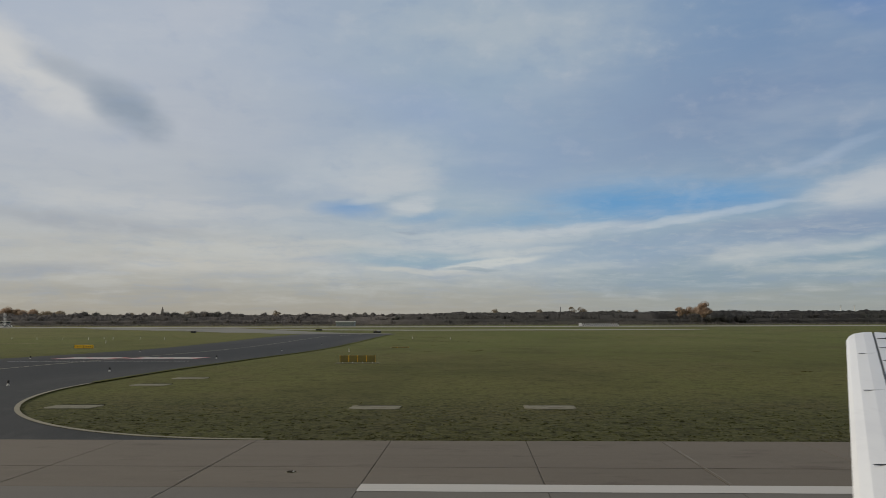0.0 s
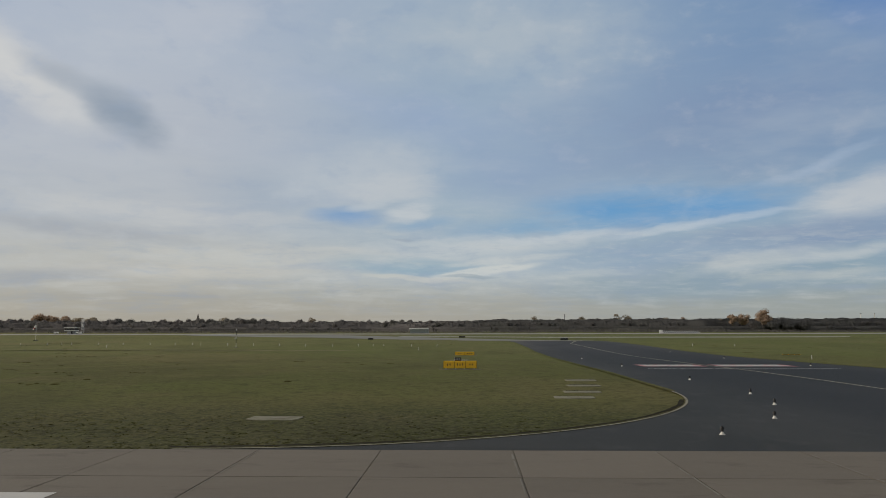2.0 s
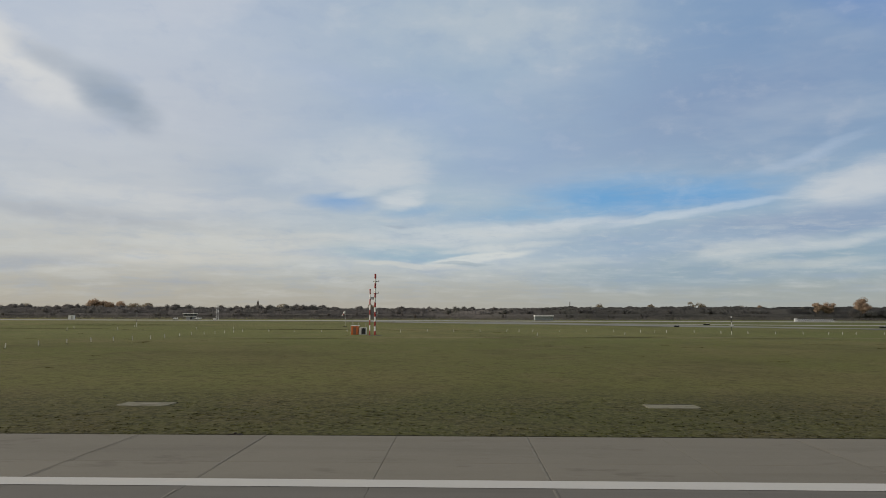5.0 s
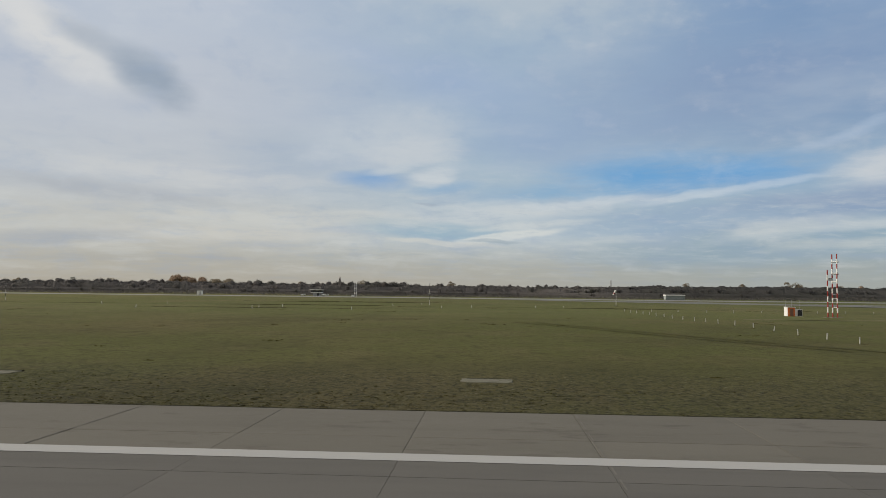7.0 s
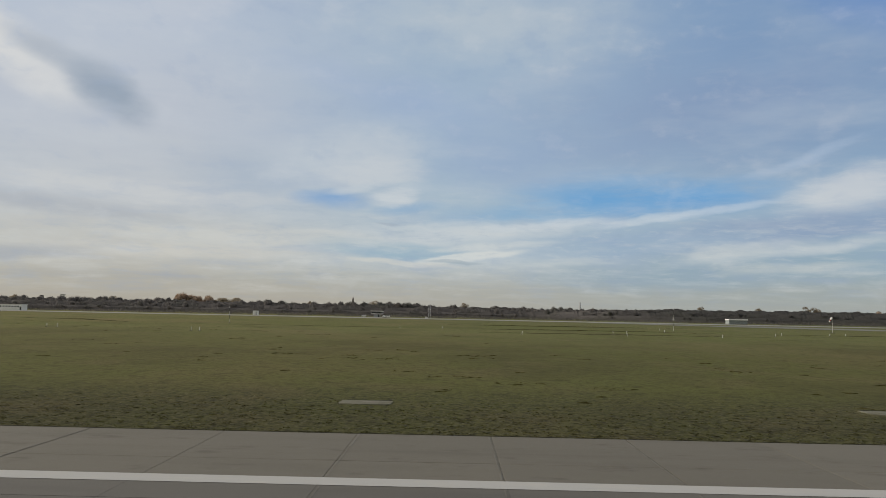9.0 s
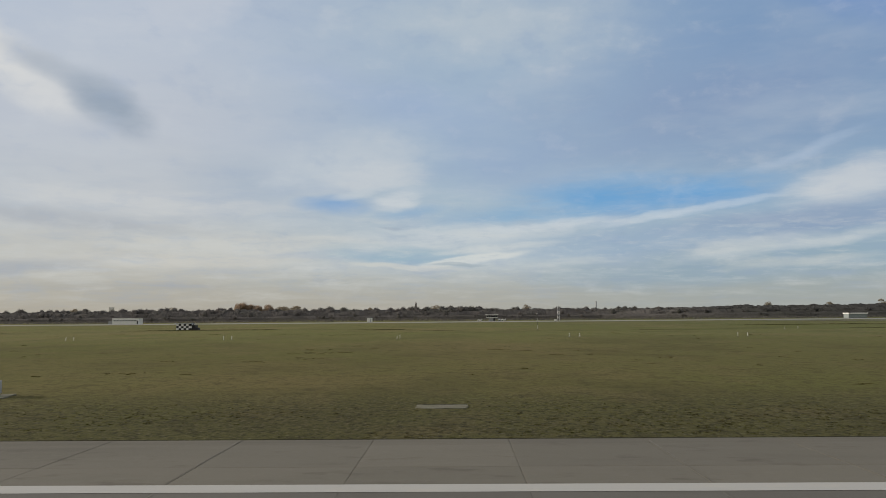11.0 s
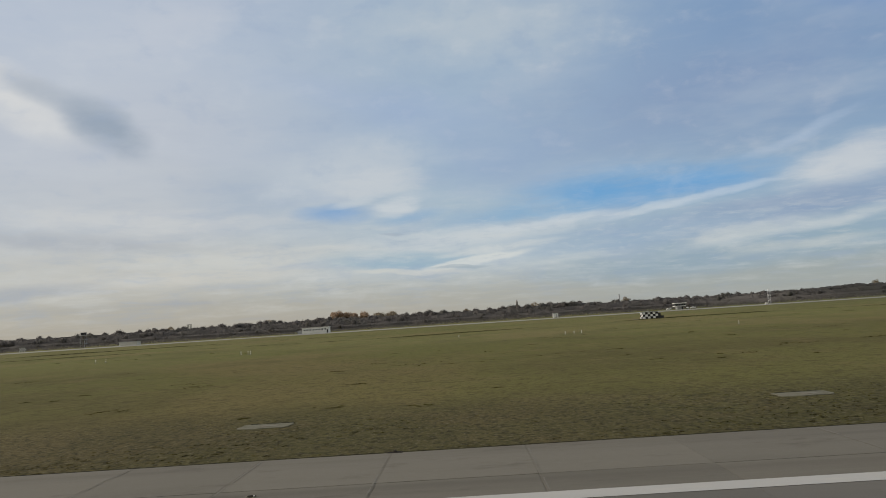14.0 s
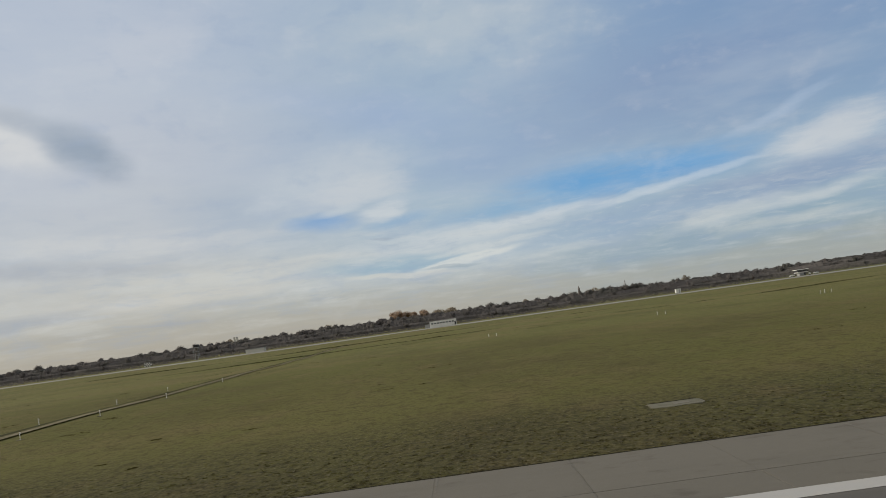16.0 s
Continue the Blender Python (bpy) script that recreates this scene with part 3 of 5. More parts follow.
# pale kerb strip along the corner curves
for side in (1, -1):
    rows = []
    for i in range(25):
        p, q = Vector(fillet(side, i / 24 * 0.999)), Vector(fillet(side, i / 24 * 0.999 + 0.001))
        nrm = Vector(((q - p).y, -(q - p).x)).normalized() * side
        rows.append((tuple(p - nrm * 0.02), tuple(p + nrm * 0.13)))
    if side < 0:
        rows = [(a, tuple(Vector(a).lerp(Vector(b), 0.6))) for a, b in rows]
    strip("kerb", rows, 0.05, KERB, "pale concrete edge strip along the taxiway corner", "kerb")


def marking(name, x0, x1, y0, y1, z, mat, label):
    return strip(name, [((x0, y0), (x0, y1)), ((x1, y0), (x1, y1))], z, mat, label, "marking")


marking("trim", -700, -52.1, LINE_Y - 0.27, LINE_Y + 0.27, 0.046, WHITE_PAINT, "worn white painted runway side line")
marking("trim", -1.83, 300, LINE_Y - 0.27, LINE_Y + 0.27, 0.046, WHITE_PAINT, "worn white painted runway side line")
strip("trim", [((TAXI_C - 0.065, y), (TAXI_C + 0.065, y)) for y in [7] + [g for g in GROUND_Y if g < 140] + [140]] + [((TAXI_C + 3.9, 163), (TAXI_C + 4.2, 163))], 0.047,
      YELLOW_LINE, "faded yellow taxiway centre line", "marking")
marking("trim", -33.1, -20.0, 53.65, 53.95, 0.041, WHITE_PAINT, "thin white holding line across the taxiway")
marking("trim", -23.4, -20.1, 87.6, 88.4, 0.041, WHITE_PAINT, "short white painted bar on the taxiway")
for x0, x1 in ((-32.4, -27.7), (-26.7, -21.1)):
    marking("trim", x0, x1, 58.0, 61.6, 0.041, RED_PAINT, "red painted instruction panel on the taxiway")
    n = 6
    for k in range(n):
        w = (x1 - x0 - 0.6) / n
        xa = x0 + 0.3 + k * w
        for j, (ya, yb) in enumerate(((58.2, 59.2), (59.35, 60.25), (60.4, 61.45))):
            cut = 0.05 if (k + j) % 3 else w * 0.28
            marking("trim", xa, xa + w - cut, ya, yb, 0.045, WHITE_PAINT, "white painted bar of unreadable ground lettering")

# paving on the far side
CONNECTOR = material("grey_far_concrete", (0.165, 0.163, 0.152), 0.8, spots=[(0.05, (0.12, 0.12, 0.108), 0.45, 0.65, 0.8, (1, 0.4, 1)), (0.5, (0.20, 0.195, 0.18), 0.5, 0.7, 0.5, ONE)], bump=[(20, 0.01)])
strip("far_runway", [((-2500, 368), (-2500, 434)), ((1200, 368), (1200, 434))], 0.03, FAR_PAVING, "pale concrete strip of the parallel runway", "runway")
strip("far_taxiway", [((-18, 167), (-18, 172)), ((-26.6, 167), (-26.9, 178)), ((-35, 169), (-40.5, 201)), ((-48.5, 177), (-58, 238)), ((-62, 192), (-83, 292)), ((-81, 220), (-120, 368)), ((-150, 300), (-190, 368))],
      0.025, CONNECTOR, "grey concrete taxiway bending away to the parallel runway", "taxiway")
strip("far_taxiway", [((-70, 262), (-70, 280)), ((-20, 230), (-20, 252)), ((700, 222), (700, 244))], 0.02, FAR_PAVING, "narrow pale concrete service road across the far grass", "road")
# worn tracks in the grass
TRACK_PALE = material("worn_dry_track", (0.21, 0.185, 0.12), 0.95, spots=[(0.5, (0.10, 0.095, 0.04), 0.45, 0.65, 0.8, ONE)], spec=0.05)
TRACK_DARK = material("dug_dark_soil", (0.064, 0.060, 0.024), 0.95, spots=[(0.5, (0.096, 0.089, 0.030), 0.44, 0.56, 1.0, ONE)], spec=0.05)

RUT = material("rutted_grass", (0.070, 0.068, 0.026), 0.95, spots=[(0.4, (0.112, 0.108, 0.040), 0.42, 0.58, 1.0, ONE), (3.0, (0.055, 0.052, 0.022), 0.5, 0.7, 0.5, ONE)], spec=0.05)
DITCH = material("ditch_shade_grass", (0.046, 0.045, 0.018), 0.95, spots=[(0.3, (0.075, 0.070, 0.028), 0.50, 0.66, 0.8, ONE)], spec=0.05)


def track(pts, width, mat, label, lift=0.03):
    """A slightly wavering line on the grass, laid over its swells."""
    fine = []
    for (x0, y0), (x1, y1) in zip(pts, pts[1:]):
        n = max(2, int(math.hypot(x1 - x0, y1 - y0) / 3))
        fine += [(x0 + (x1 - x0) * i / n, y0 + (y1 - y0) * i / n) for i in range(n)]
    rows, v = [], []
    for i, (x, y) in enumerate(fine[:-1]):
        d = Vector((fine[i + 1][0] - x, fine[i + 1][1] - y)).normalized()
        w = width * (0.75 + 0.6 * abs(noise.noise((i * 0.35, width, 2.0))))
        s = 0.5 * width * noise.noise((i * 0.2, 5.0, width))
        for e in (-1, 1):
            v.append((x - d.y * (s + e * w / 2), y + d.x * (s + e * w / 2), swell(x, y) + lift))
    f = [(2 * i, 2 * i + 1, 2 * i + 3, 2 * i + 2) for i in range(len(v) // 2 - 1)]
    return tagged(raw("track", v, f, mat), label, "track", kind="structure")


def rank_strip(pts, tall):
    """A long low strip of unmown dark grass along a ditch: a ragged ridge with gaps."""
    rnd = random.Random(int(-pts[0][0]))
    v, f = [], []
    for (x0, y0), (x1, y1) in zip(pts, pts[1:]):
        n = max(2, int(math.hypot(x1 - x0, y1 - y0) / 0.7))
        for i in range(n):
            x, y = x0 + (x1 - x0) * i / n, y0 + (y1 - y0) * i / n + rnd.uniform(-0.5, 0.5)
            thick = 0.5 + 1.3 * noise.noise((x * 0.035, tall, 4.0)) + 0.4 * noise.noise((x * 0.2, tall, 9.0))
            if thick < 0.12:
                continue
            h, w, z, k = tall * min(1.0, thick) * rnd.uniform(0.7, 1.1), rnd.uniform(0.5, 0.9), swell(x, y), len(v)
            v += [(x - w, y - 0.5, z - 0.05), (x + w, y - 0.5, z - 0.05), (x + w * 0.6, y, z + h * rnd.uniform(0.8, 1.0)), (x - w * 0.6, y, z + h), (x + w, y + 0.6, z - 0.05), (x - w, y + 0.6, z - 0.05)]
            f += [(k, k + 1, k + 2, k + 3), (k + 3, k + 2, k + 4, k + 5)]
    return tagged(raw("ditch_grass", v, f, DITCH), "dark strip of unmown grass along a ditch", "grass", kind="stuff")


track([(-150, 92), (-118, 97), (-83, 103), (-55, 108)], 1.3, TRACK_PALE, "narrow dry track worn across the grass", 0.07)
for shift in (-0.9, 0.9):
    track([(-160.5 + shift, 39), (-167.4 + shift, 52.8), (-179.1 + shift, 76.3)], 0.34, RUT, "faint dark wheel rut in the grass", 0.035)
rank_strip([(-300, 150), (-250, 148), (-189, 146), (-120, 146)], 0.13)
rank_strip([(-560, 160), (-424, 157), (-385, 168), (-345, 172), (-318, 164), (-302, 152)], 0.20)
rank_strip([(-620, 221), (-487, 220), (-440, 219)], 0.26)
rank_strip([(-245, 203), (-208, 200), (-180, 199)], 0.18)
rank_strip([(-250, 116), (-225, 114), (-186, 121)], 0.08)
track([(-515.6, 36), (-515.6, 84), (-517, 150), (-523, 250)], 1.2, TRACK_PALE, "pale gravel path across the grass", 0.07)
track([(-516.8, 36), (-516.8, 84), (-518.2, 150), (-524, 250)], 0.6, DITCH, "dark ditch beside the gravel path", 0.08)

# strip painted dark for the shade of the turf step along the runway's edge
LIP = material("edge_shade_and_cover", (0.018, 0.016, 0.010), 0.95, spots=[(2.0, (0.036, 0.033, 0.018), 0.48, 0.68, 0.9, ONE)], spec=0.05)
track([(-690, EDGE_Y + 0.03), (-52, EDGE_Y + 0.03)], 0.10, LIP, "dark strip for the turf step's shade beside the runway", 0.042)
# the same painted shade for the step at the left taxiway corner
lip = [fillet(-1, i / 12) for i in range(12)]
track([(x - 0.15, y + 0.20) for x, y in lip], 0.20, LIP, "dark strip for the step's shade along the taxiway corner", 0.058)
for x in (TAXI_L + 0.05, TAXI_R - 0.05):
    track([(x, 33.5), (x, 162)], 0.32, GRASS, "ragged turf edge creeping over the taxiway", 0.055)

# ---- woods and trees ----
def wood_line(x):
    """Distance of the wood's front: nearer at the far right."""
    k = max(0.0, min(1.0, (x + 150) / 300))
    return 850 - 190 * k


def ball(rng, c, rx, rz, rough=0.16):
    """One uneven rounded lump of foliage: 42 points and their faces."""
    p = BALL_V * (1 + rng.uniform(-rough, rough, (len(BALL_V), 1)))
    return p * (rx, rx, rz) + c


def unit_ball():
    bm = B()
    bmesh.ops.create_icosphere(bm, subdivisions=2, radius=1.0)
    v, f = np.array([p.co[:] for p in bm.verts]), np.array([[p.index for p in q.verts] for q in bm.faces])
    bm.free()
    return v, f


BALL_V, BALL_F = unit_ball()


def fringe(rng, c, rx, rz, count, size):
    """Small twig-ends scattered over the upper shell of a lump."""
    d = rng.normal(0, 1, (count, 3))
    d[:, 2] = np.abs(d[:, 2]) * 0.9 - 0.25
    d /= np.linalg.norm(d, axis=1)[:, None]
    p = d * rng.uniform(0.86, 1.10, (count, 1)) * (rx, rx, rz) + c
    return (p[:, None, :] + rng.uniform(-1, 1, (count, 3, 3)) * (size * rng.uniform(0.5, 1.2, count))[:, None, None]).reshape(-1, 3)


def crown_height(x):
    return (0.55 + 0.45 * wood_line(x) / 850) * (1.05 + 0.15 * max(0.0, min(1.0, (-100 - x) / 200)))


def far_woods():
    """Staggered rows of rounded crowns over a closed undergrowth; towards the right a level wood of slim stems."""
    rng, rnd = np.random.default_rng(5), random.Random(5)
    vs, fs, stems, base = [], [], [], 0
    low_v, low_f, low_n = [], [], 0

    def add(v, f):
        nonlocal base
        vs.append(v)
        fs.append(f + base)
        base += len(v)

    def add_low(v, f):
        nonlocal low_n
        low_v.append(v)
        low_f.append(f + low_n)
        low_n += len(v)

    def loose(v):
        add(v, np.arange(len(v)).reshape(-1, 3))

    for row, (dy, hgt, step) in enumerate(((-22, 4.6, 3.6), (-8, 8.4, 4.2), (8, 10.2, 4.4), (26, 11.4, 4.8))):
        # closed body of undergrowth and stems
        xs = np.arange(-1400, 700, 1.6)
        body = []
        for x in xs:
            h = hgt * crown_height(x) * (0.84 + 0.15 * noise.noise((x * 0.03, row * 4.0, 2)) + 0.10 * noise.noise((x * 0.13, row * 4.0, 6)) + 0.20 * max(0.0, min(1.0, (x + 110) / 100)))
            y = wood_line(x) + dy - (34 * max(0.0, min(1.0, (x + 110) / 100)) if row == 0 else 0)
            y += 5 * noise.noise((x * 0.05, row * 7.0, 3))
            twig = np.stack([rng.uniform(x - 1, x + 1, 7), rng.uniform(y - 3.6, y - 2.9, 7), rng.uniform(0.05, 0.75, 7) * h], -1)
            add_low((twig[:, None, :] + rng.uniform(-1, 1, (7, 3, 3)) * (0.35, 0.3, 0.8)).reshape(-1, 3), np.arange(21).reshape(-1, 3))
            body += [(x, y - 3.5 + rnd.uniform(-0.5, 0.5), -0.2), (x, y - 2.6 + rnd.uniform(-0.35, 0.35), h * rnd.uniform(0.58, 0.66)),
                     (x, y + rnd.uniform(-0.6, 0.6), h * rnd.uniform(0.96, 1.03)), (x, y + 4, 0)]
        k = np.arange(len(xs) - 1)[:, None] * 4
        add_low(np.array(body), np.concatenate([np.concatenate([k + j, k + j + 1, k + j + 4], 1) for j in range(3)] + [np.concatenate([k + j + 1, k + j + 5, k + j + 4], 1) for j in range(3)]))
        x = -1380.0
        while x < 680:
            level = max(0.0, min(1.0, (x + 110) / 100))
            big = 1 + 0.16 * noise.noise((x * 0.011, row * 3.0, 0)) + 0.12 * noise.noise((x * 0.05, row * 5.0, 1))
            h = hgt * (rnd.uniform(0.76, 1.12) * (1 - level) + rnd.uniform(0.92, 1.03) * level) * big * crown_height(x)
            y, r = wood_line(x) + dy + rnd.uniform(-6, 6) - (34 * level if row == 0 else 0), h * rnd.uniform(0.24, 0.36) * (1 - 0.45 * level)
            rz = h * rnd.uniform(0.26, 0.40)
            for _ in range((0 if rnd.random() < 0.65 else 1) if row < 2 else (2 if rnd.random() > level else int(rnd.random() < 0.4))):
                c = (x + rnd.uniform(-0.4, 0.4) * r, y + rnd.uniform(-1, 1), h - rz * rnd.uniform(0.95, 1.4))
                add(ball(rng, c, r * 0.84, rz * 0.86, 0.16), BALL_F)
                loose(fringe(rng, c, r * rnd.uniform(0.9, 1.1), rz, 230, h * 0.040))
            if level > 0.3 or row < 2:
                for _ in range(4):
                    c = (x + rnd.uniform(-2, 2), y + rnd.uniform(-1, 1), h * (rnd.uniform(0.84, 0.93) if level > 0.3 else rnd.uniform(0.70, 0.84)))
                    loose(fringe(rng, c, 1.5, h * 0.11, 60, h * 0.034))
            for _ in range(2):
                if row and (level > 0.5 or rnd.random() < 0.25):
                    bx, th = x + rnd.uniform(-2, 2), h * rnd.uniform(0.5, 0.9)
                    stems.append([(bx - 0.09, y - 3.9, 0), (bx + 0.09, y - 3.9, 0), (bx + rnd.uniform(-0.5, 0.5), y - 3.2, th)])
            x += rnd.uniform(0.7, 1.3) * step * (1 - 0.3 * level)
    p = np.array(stems).reshape(-1, 3)
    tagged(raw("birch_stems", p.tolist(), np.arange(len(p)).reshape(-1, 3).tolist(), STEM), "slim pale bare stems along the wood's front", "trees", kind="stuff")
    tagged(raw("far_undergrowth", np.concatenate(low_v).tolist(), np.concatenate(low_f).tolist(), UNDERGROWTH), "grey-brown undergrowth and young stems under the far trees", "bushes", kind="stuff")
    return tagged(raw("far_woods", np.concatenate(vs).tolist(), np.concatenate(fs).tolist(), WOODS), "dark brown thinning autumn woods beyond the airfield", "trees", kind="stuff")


far_woods()


def far_scrub():
    """A low dense belt of bramble and young birch between the far runway and the wood."""
    rng = np.random.default_rng(15)
    n = 40000
    x = rng.uniform(-1350, 640, n)
    top = 1.5 + 0.8 * np.sin(x * 0.021) * np.sin(x * 0.0057 + 1.0) + 0.4 * np.sin(x * 0.13)
    p = np.stack([x, rng.uniform(505, 560, n), rng.uniform(0.0, 1.0, n) * np.maximum(top, 0.9)], -1)
    v = (p[:, None, :] + rng.uniform(-1, 1, (n, 3, 3)) * (0.9, 0.5, 0.55)).reshape(-1, 3)
    v[:, 2] = np.maximum(v[:, 2], -0.05)
    return tagged(raw("far_scrub", v.tolist(), np.arange(len(v)).reshape(-1, 3).tolist(), SCRUB), "low dark brown scrub in front of the far woods", "bushes", kind="stuff")


far_scrub()


def tree(x, y, height, radius, leaves, label, seed, low=0.35):
    """A broad tree standing out of the wood: tapered trunk with limbs and a crown of leaf clumps."""
    rnd = random.Random(seed)
    t = thing("tree", label, "tree", "tall trees above the wood", (x, y, 0))
    bm = B()
    rod(bm, (0, 0, 0), (0, 0, height * 0.55), height * 0.022, height * 0.012, 7)
    for k in range(9):
        a, z0 = k * 2.4 + rnd.uniform(-0.4, 0.4), height * rnd.uniform(0.28, 0.55)
        out = radius * rnd.uniform(0.5, 0.9)
        rod(bm, (0, 0, z0), (out * math.cos(a), out * math.sin(a), z0 + height * rnd.uniform(0.15, 0.38)), height * 0.009, height * 0.003, 5)
    part("trunk", bm, BARK, t)
    rng, full = np.random.default_rng(seed), leaves is not LEAF_OLIVE
    zc, rz = height * (1 + low) / 2, height * (1 - low) / 2
    vs, fs, base = [], [], 0
    for k in range(11 if full else 8):
        a, q = k * 2.4, 0.25 + 0.45 * (k % 3) / 2
        lr = radius * rnd.uniform(0.38, 0.56)
        c = (q * radius * math.cos(a), q * radius * math.sin(a), zc + rz * rnd.uniform(-0.62, 0.66) * (1.15 - 0.5 * q))
        if full:
            core = ball(rng, c, lr * 0.66, lr * 0.62)
            vs.append(core)
            fs.append(BALL_F + base)
            base += len(core)
        v = fringe(rng, c, lr, lr * 0.92, 420 if full else 420, radius * (0.072 if full else 0.080))
        vs.append(v)
        fs.append(np.arange(len(v)).reshape(-1, 3) + base)
        base += len(v)
    raw("crown", np.concatenate(vs).tolist(), np.concatenate(fs).tolist(), leaves, t)
    return t


RUSTY, DULL = "broad tree with thinning rust-orange autumn leaves above the wood", "tall tree with sparse olive-brown leaves above the wood"
tree(23.5, 820, 17.2, 3.8, LEAF_OLIVE, DULL, 1)
tree(66.8, 775, 14.8, 3.6, LEAF_OLIVE, DULL, 2)
tree(93.3, 730, 16.8, 4.1, LEAF_OLIVE, DULL, 3)
tree(103.4, 730, 16.2, 5.0, LEAF_OLIVE, DULL, 4)
tree(135.3, 715, 13.2, 2.8, LEAF_OLIVE, DULL, 5)
tree(147.6, 705, 12.8, 3.6, LEAF_RUST, RUSTY, 6)
tree(168.2, 668, 11.6, 2.6, LEAF_OLIVE, DULL, 7)
tree(171.0, 642, 14.0, 4.6, LEAF_RUST, RUSTY, 8)
tree(179.6, 642, 14.4, 5.0, LEAF_RUST, RUSTY, 9)
tree(165.4, 561, 16.0, 5.4, LEAF_RUST, RUSTY, 11, 0.2)
BUSHY = "low dark bushy tree at the edge of the wood"
tree(157.5, 555, 7.0, 4.6, WOODS, BUSHY, 24, 0.05)
tree(168.0, 554, 6.4, 5.0, WOODS, BUSHY, 25, 0.05)
tree(179.5, 558, 8.4, 5.6, WOODS, BUSHY, 26, 0.05)
tree(192.0, 560, 9.2, 6.4, WOODS, BUSHY, 27, 0.05)
tree(-562.0, 905, 21.4, 8.4, LEAF_RUST, RUSTY, 12)
tree(-551.0, 908, 20.4, 6.5, LEAF_RUST, RUSTY, 13)
tree(-541.0, 905, 19.4, 7.4, LEAF_RUST, RUSTY, 14)
tree(-527.0, 905, 18.4, 8.0, LEAF_RUST, RUSTY, 15)
tree(-512.0, 905, 17.0, 8.8, LEAF_OLIVE, DULL, 16)
tree(-496.0, 905, 14.4, 8.8, LEAF_OLIVE, DULL, 17)
tree(-407.7, 905, 17.0, 3.6, LEAF_OLIVE, DULL, 18)
tree(-641.0, 905, 16.6, 5.5, LEAF_OLIVE, DULL, 19)
tree(-226.0, 880, 16.5, 5.0, LEAF_OLIVE, DULL, 20)
tree(-330.0, 885, 15.5, 6.0, LEAF_OLIVE, DULL, 21)
tree(-760.0, 905, 15.8, 6.0, LEAF_OLIVE, DULL, 22)

# ---- grass stuff ----
def grass_tufts():
    """Rough uneven tufts, thick along the runway's edge and thinner further off."""
    rng = np.random.default_rng(4)
    n = 95000
    x = rng.uniform(-530, 40, n)
    y = EDGE_Y - 0.08 + np.where(rng.random(n) < 0.10, np.abs(rng.normal(0, 0.22, n)), 11.5 * rng.random(n) ** 1.35)
    k = (y - EDGE_Y) / 16.0
    open_l = np.where(k < 1, -52.0 + 15.25 * np.sqrt(np.clip(1 - (1 - np.clip(k, 0, 1)) ** 2, 0, 1)), -36.75)
    open_r = np.where(k < 1, -4.7 - 11.95 * np.sqrt(np.clip(1 - (1 - np.clip(k, 0, 1)) ** 2, 0, 1)), -16.65)
    # rough and smooth stretches
    patch = np.sin(x * 0.37 + 2.0 * np.sin(y * 0.5)) + np.sin(x * 0.13 + y * 0.4) + 0.8 * np.sin(x * 0.051 + 1.0)
    keep = ((x < open_l - 0.1) | (x > open_r + 0.1)) & (patch + rng.normal(0, 0.9, n) > -0.7)
    x, y = x[keep], y[keep]
    n = len(x)
    fade = np.clip((29.5 - y) / 8.0, 0.25, 1.0)
    size = rng.uniform(0.04, 0.11, n) * fade
    v = np.zeros((n, 4, 3, 3))
    for b in range(4):
        a = rng.uniform(0, 6.28, n)
        w = size * rng.uniform(0.5, 1.1, n)
        dx, dy = np.cos(a) * w, np.sin(a) * w * 0.6
        ox, oy = rng.normal(0, 0.06, n), rng.normal(0, 0.05, n)
        v[:, b, 0] = np.stack([x + ox - dx, y + oy - dy, np.full(n, -0.01)], -1)
        v[:, b, 1] = np.stack([x + ox + dx, y + oy + dy, np.full(n, -0.01)], -1)
        v[:, b, 2] = np.stack([x + ox + rng.normal(0, 0.05, n), y + oy + rng.normal(0, 0.04, n), size * rng.uniform(0.06, 0.26, n) + 0.004], -1)
    v = v.reshape(-1, 3)
    f = np.arange(len(v)).reshape(-1, 3)
    return tagged(raw("grass_tufts", v.tolist(), f.tolist(), BLADES), "rough uneven tufts of autumn grass beside the runway", "grass", kind="stuff")


grass_tufts()


def rank_clumps():
    """Dark rank clumps and mole-hill humps dotted over the mown grass."""
    rnd = random.Random(11)
    v, f = [], []
    for _ in range(1500):
        x, y = rnd.uniform(-600, 30), 24 + 120 * rnd.random() ** 1.2
        if TAXI_L - 4 < x < TAXI_R + 4 or (-60 < x < 5 and y < 36) or noise.noise((x * 0.02, y * 0.03, 7)) + 0.6 * noise.noise((x * 0.09, y * 0.07, 3)) < rnd.uniform(-0.25, 0.3):
            continue
        wide, z = (rnd.uniform(0.05, 0.22) if rnd.random() < 0.8 else rnd.uniform(0.3, 0.7)) * (0.5 + y / 70), swell(x, y)
        for _ in range(6 + int(20 * wide)):
            bx, by = x + rnd.gauss(0, wide), y + rnd.gauss(0, wide * 0.7)
            h, w, n = rnd.uniform(0.012, 0.045), rnd.uniform(0.05, 0.20), len(v)
            v += [(bx - w, by, z), (bx + w, by + rnd.uniform(-0.2, 0.2), z), (bx + rnd.uniform(-0.05, 0.05), by, z + h)]
            f.append((n, n + 1, n + 2))
    return tagged(raw("rank_clumps", v, f, RANK), "dark rank grass clumps dotted over the mown field", "grass", kind="stuff")


RANK = soft_leaf(vary(material("rank_grass", (0.085, 0.078, 0.031), 0.95, spots=[(0.4, (0.085, 0.072, 0.028), 0.45, 0.7, 0.7, ONE)], spec=0.05), 0.3, True))
rank_clumps()

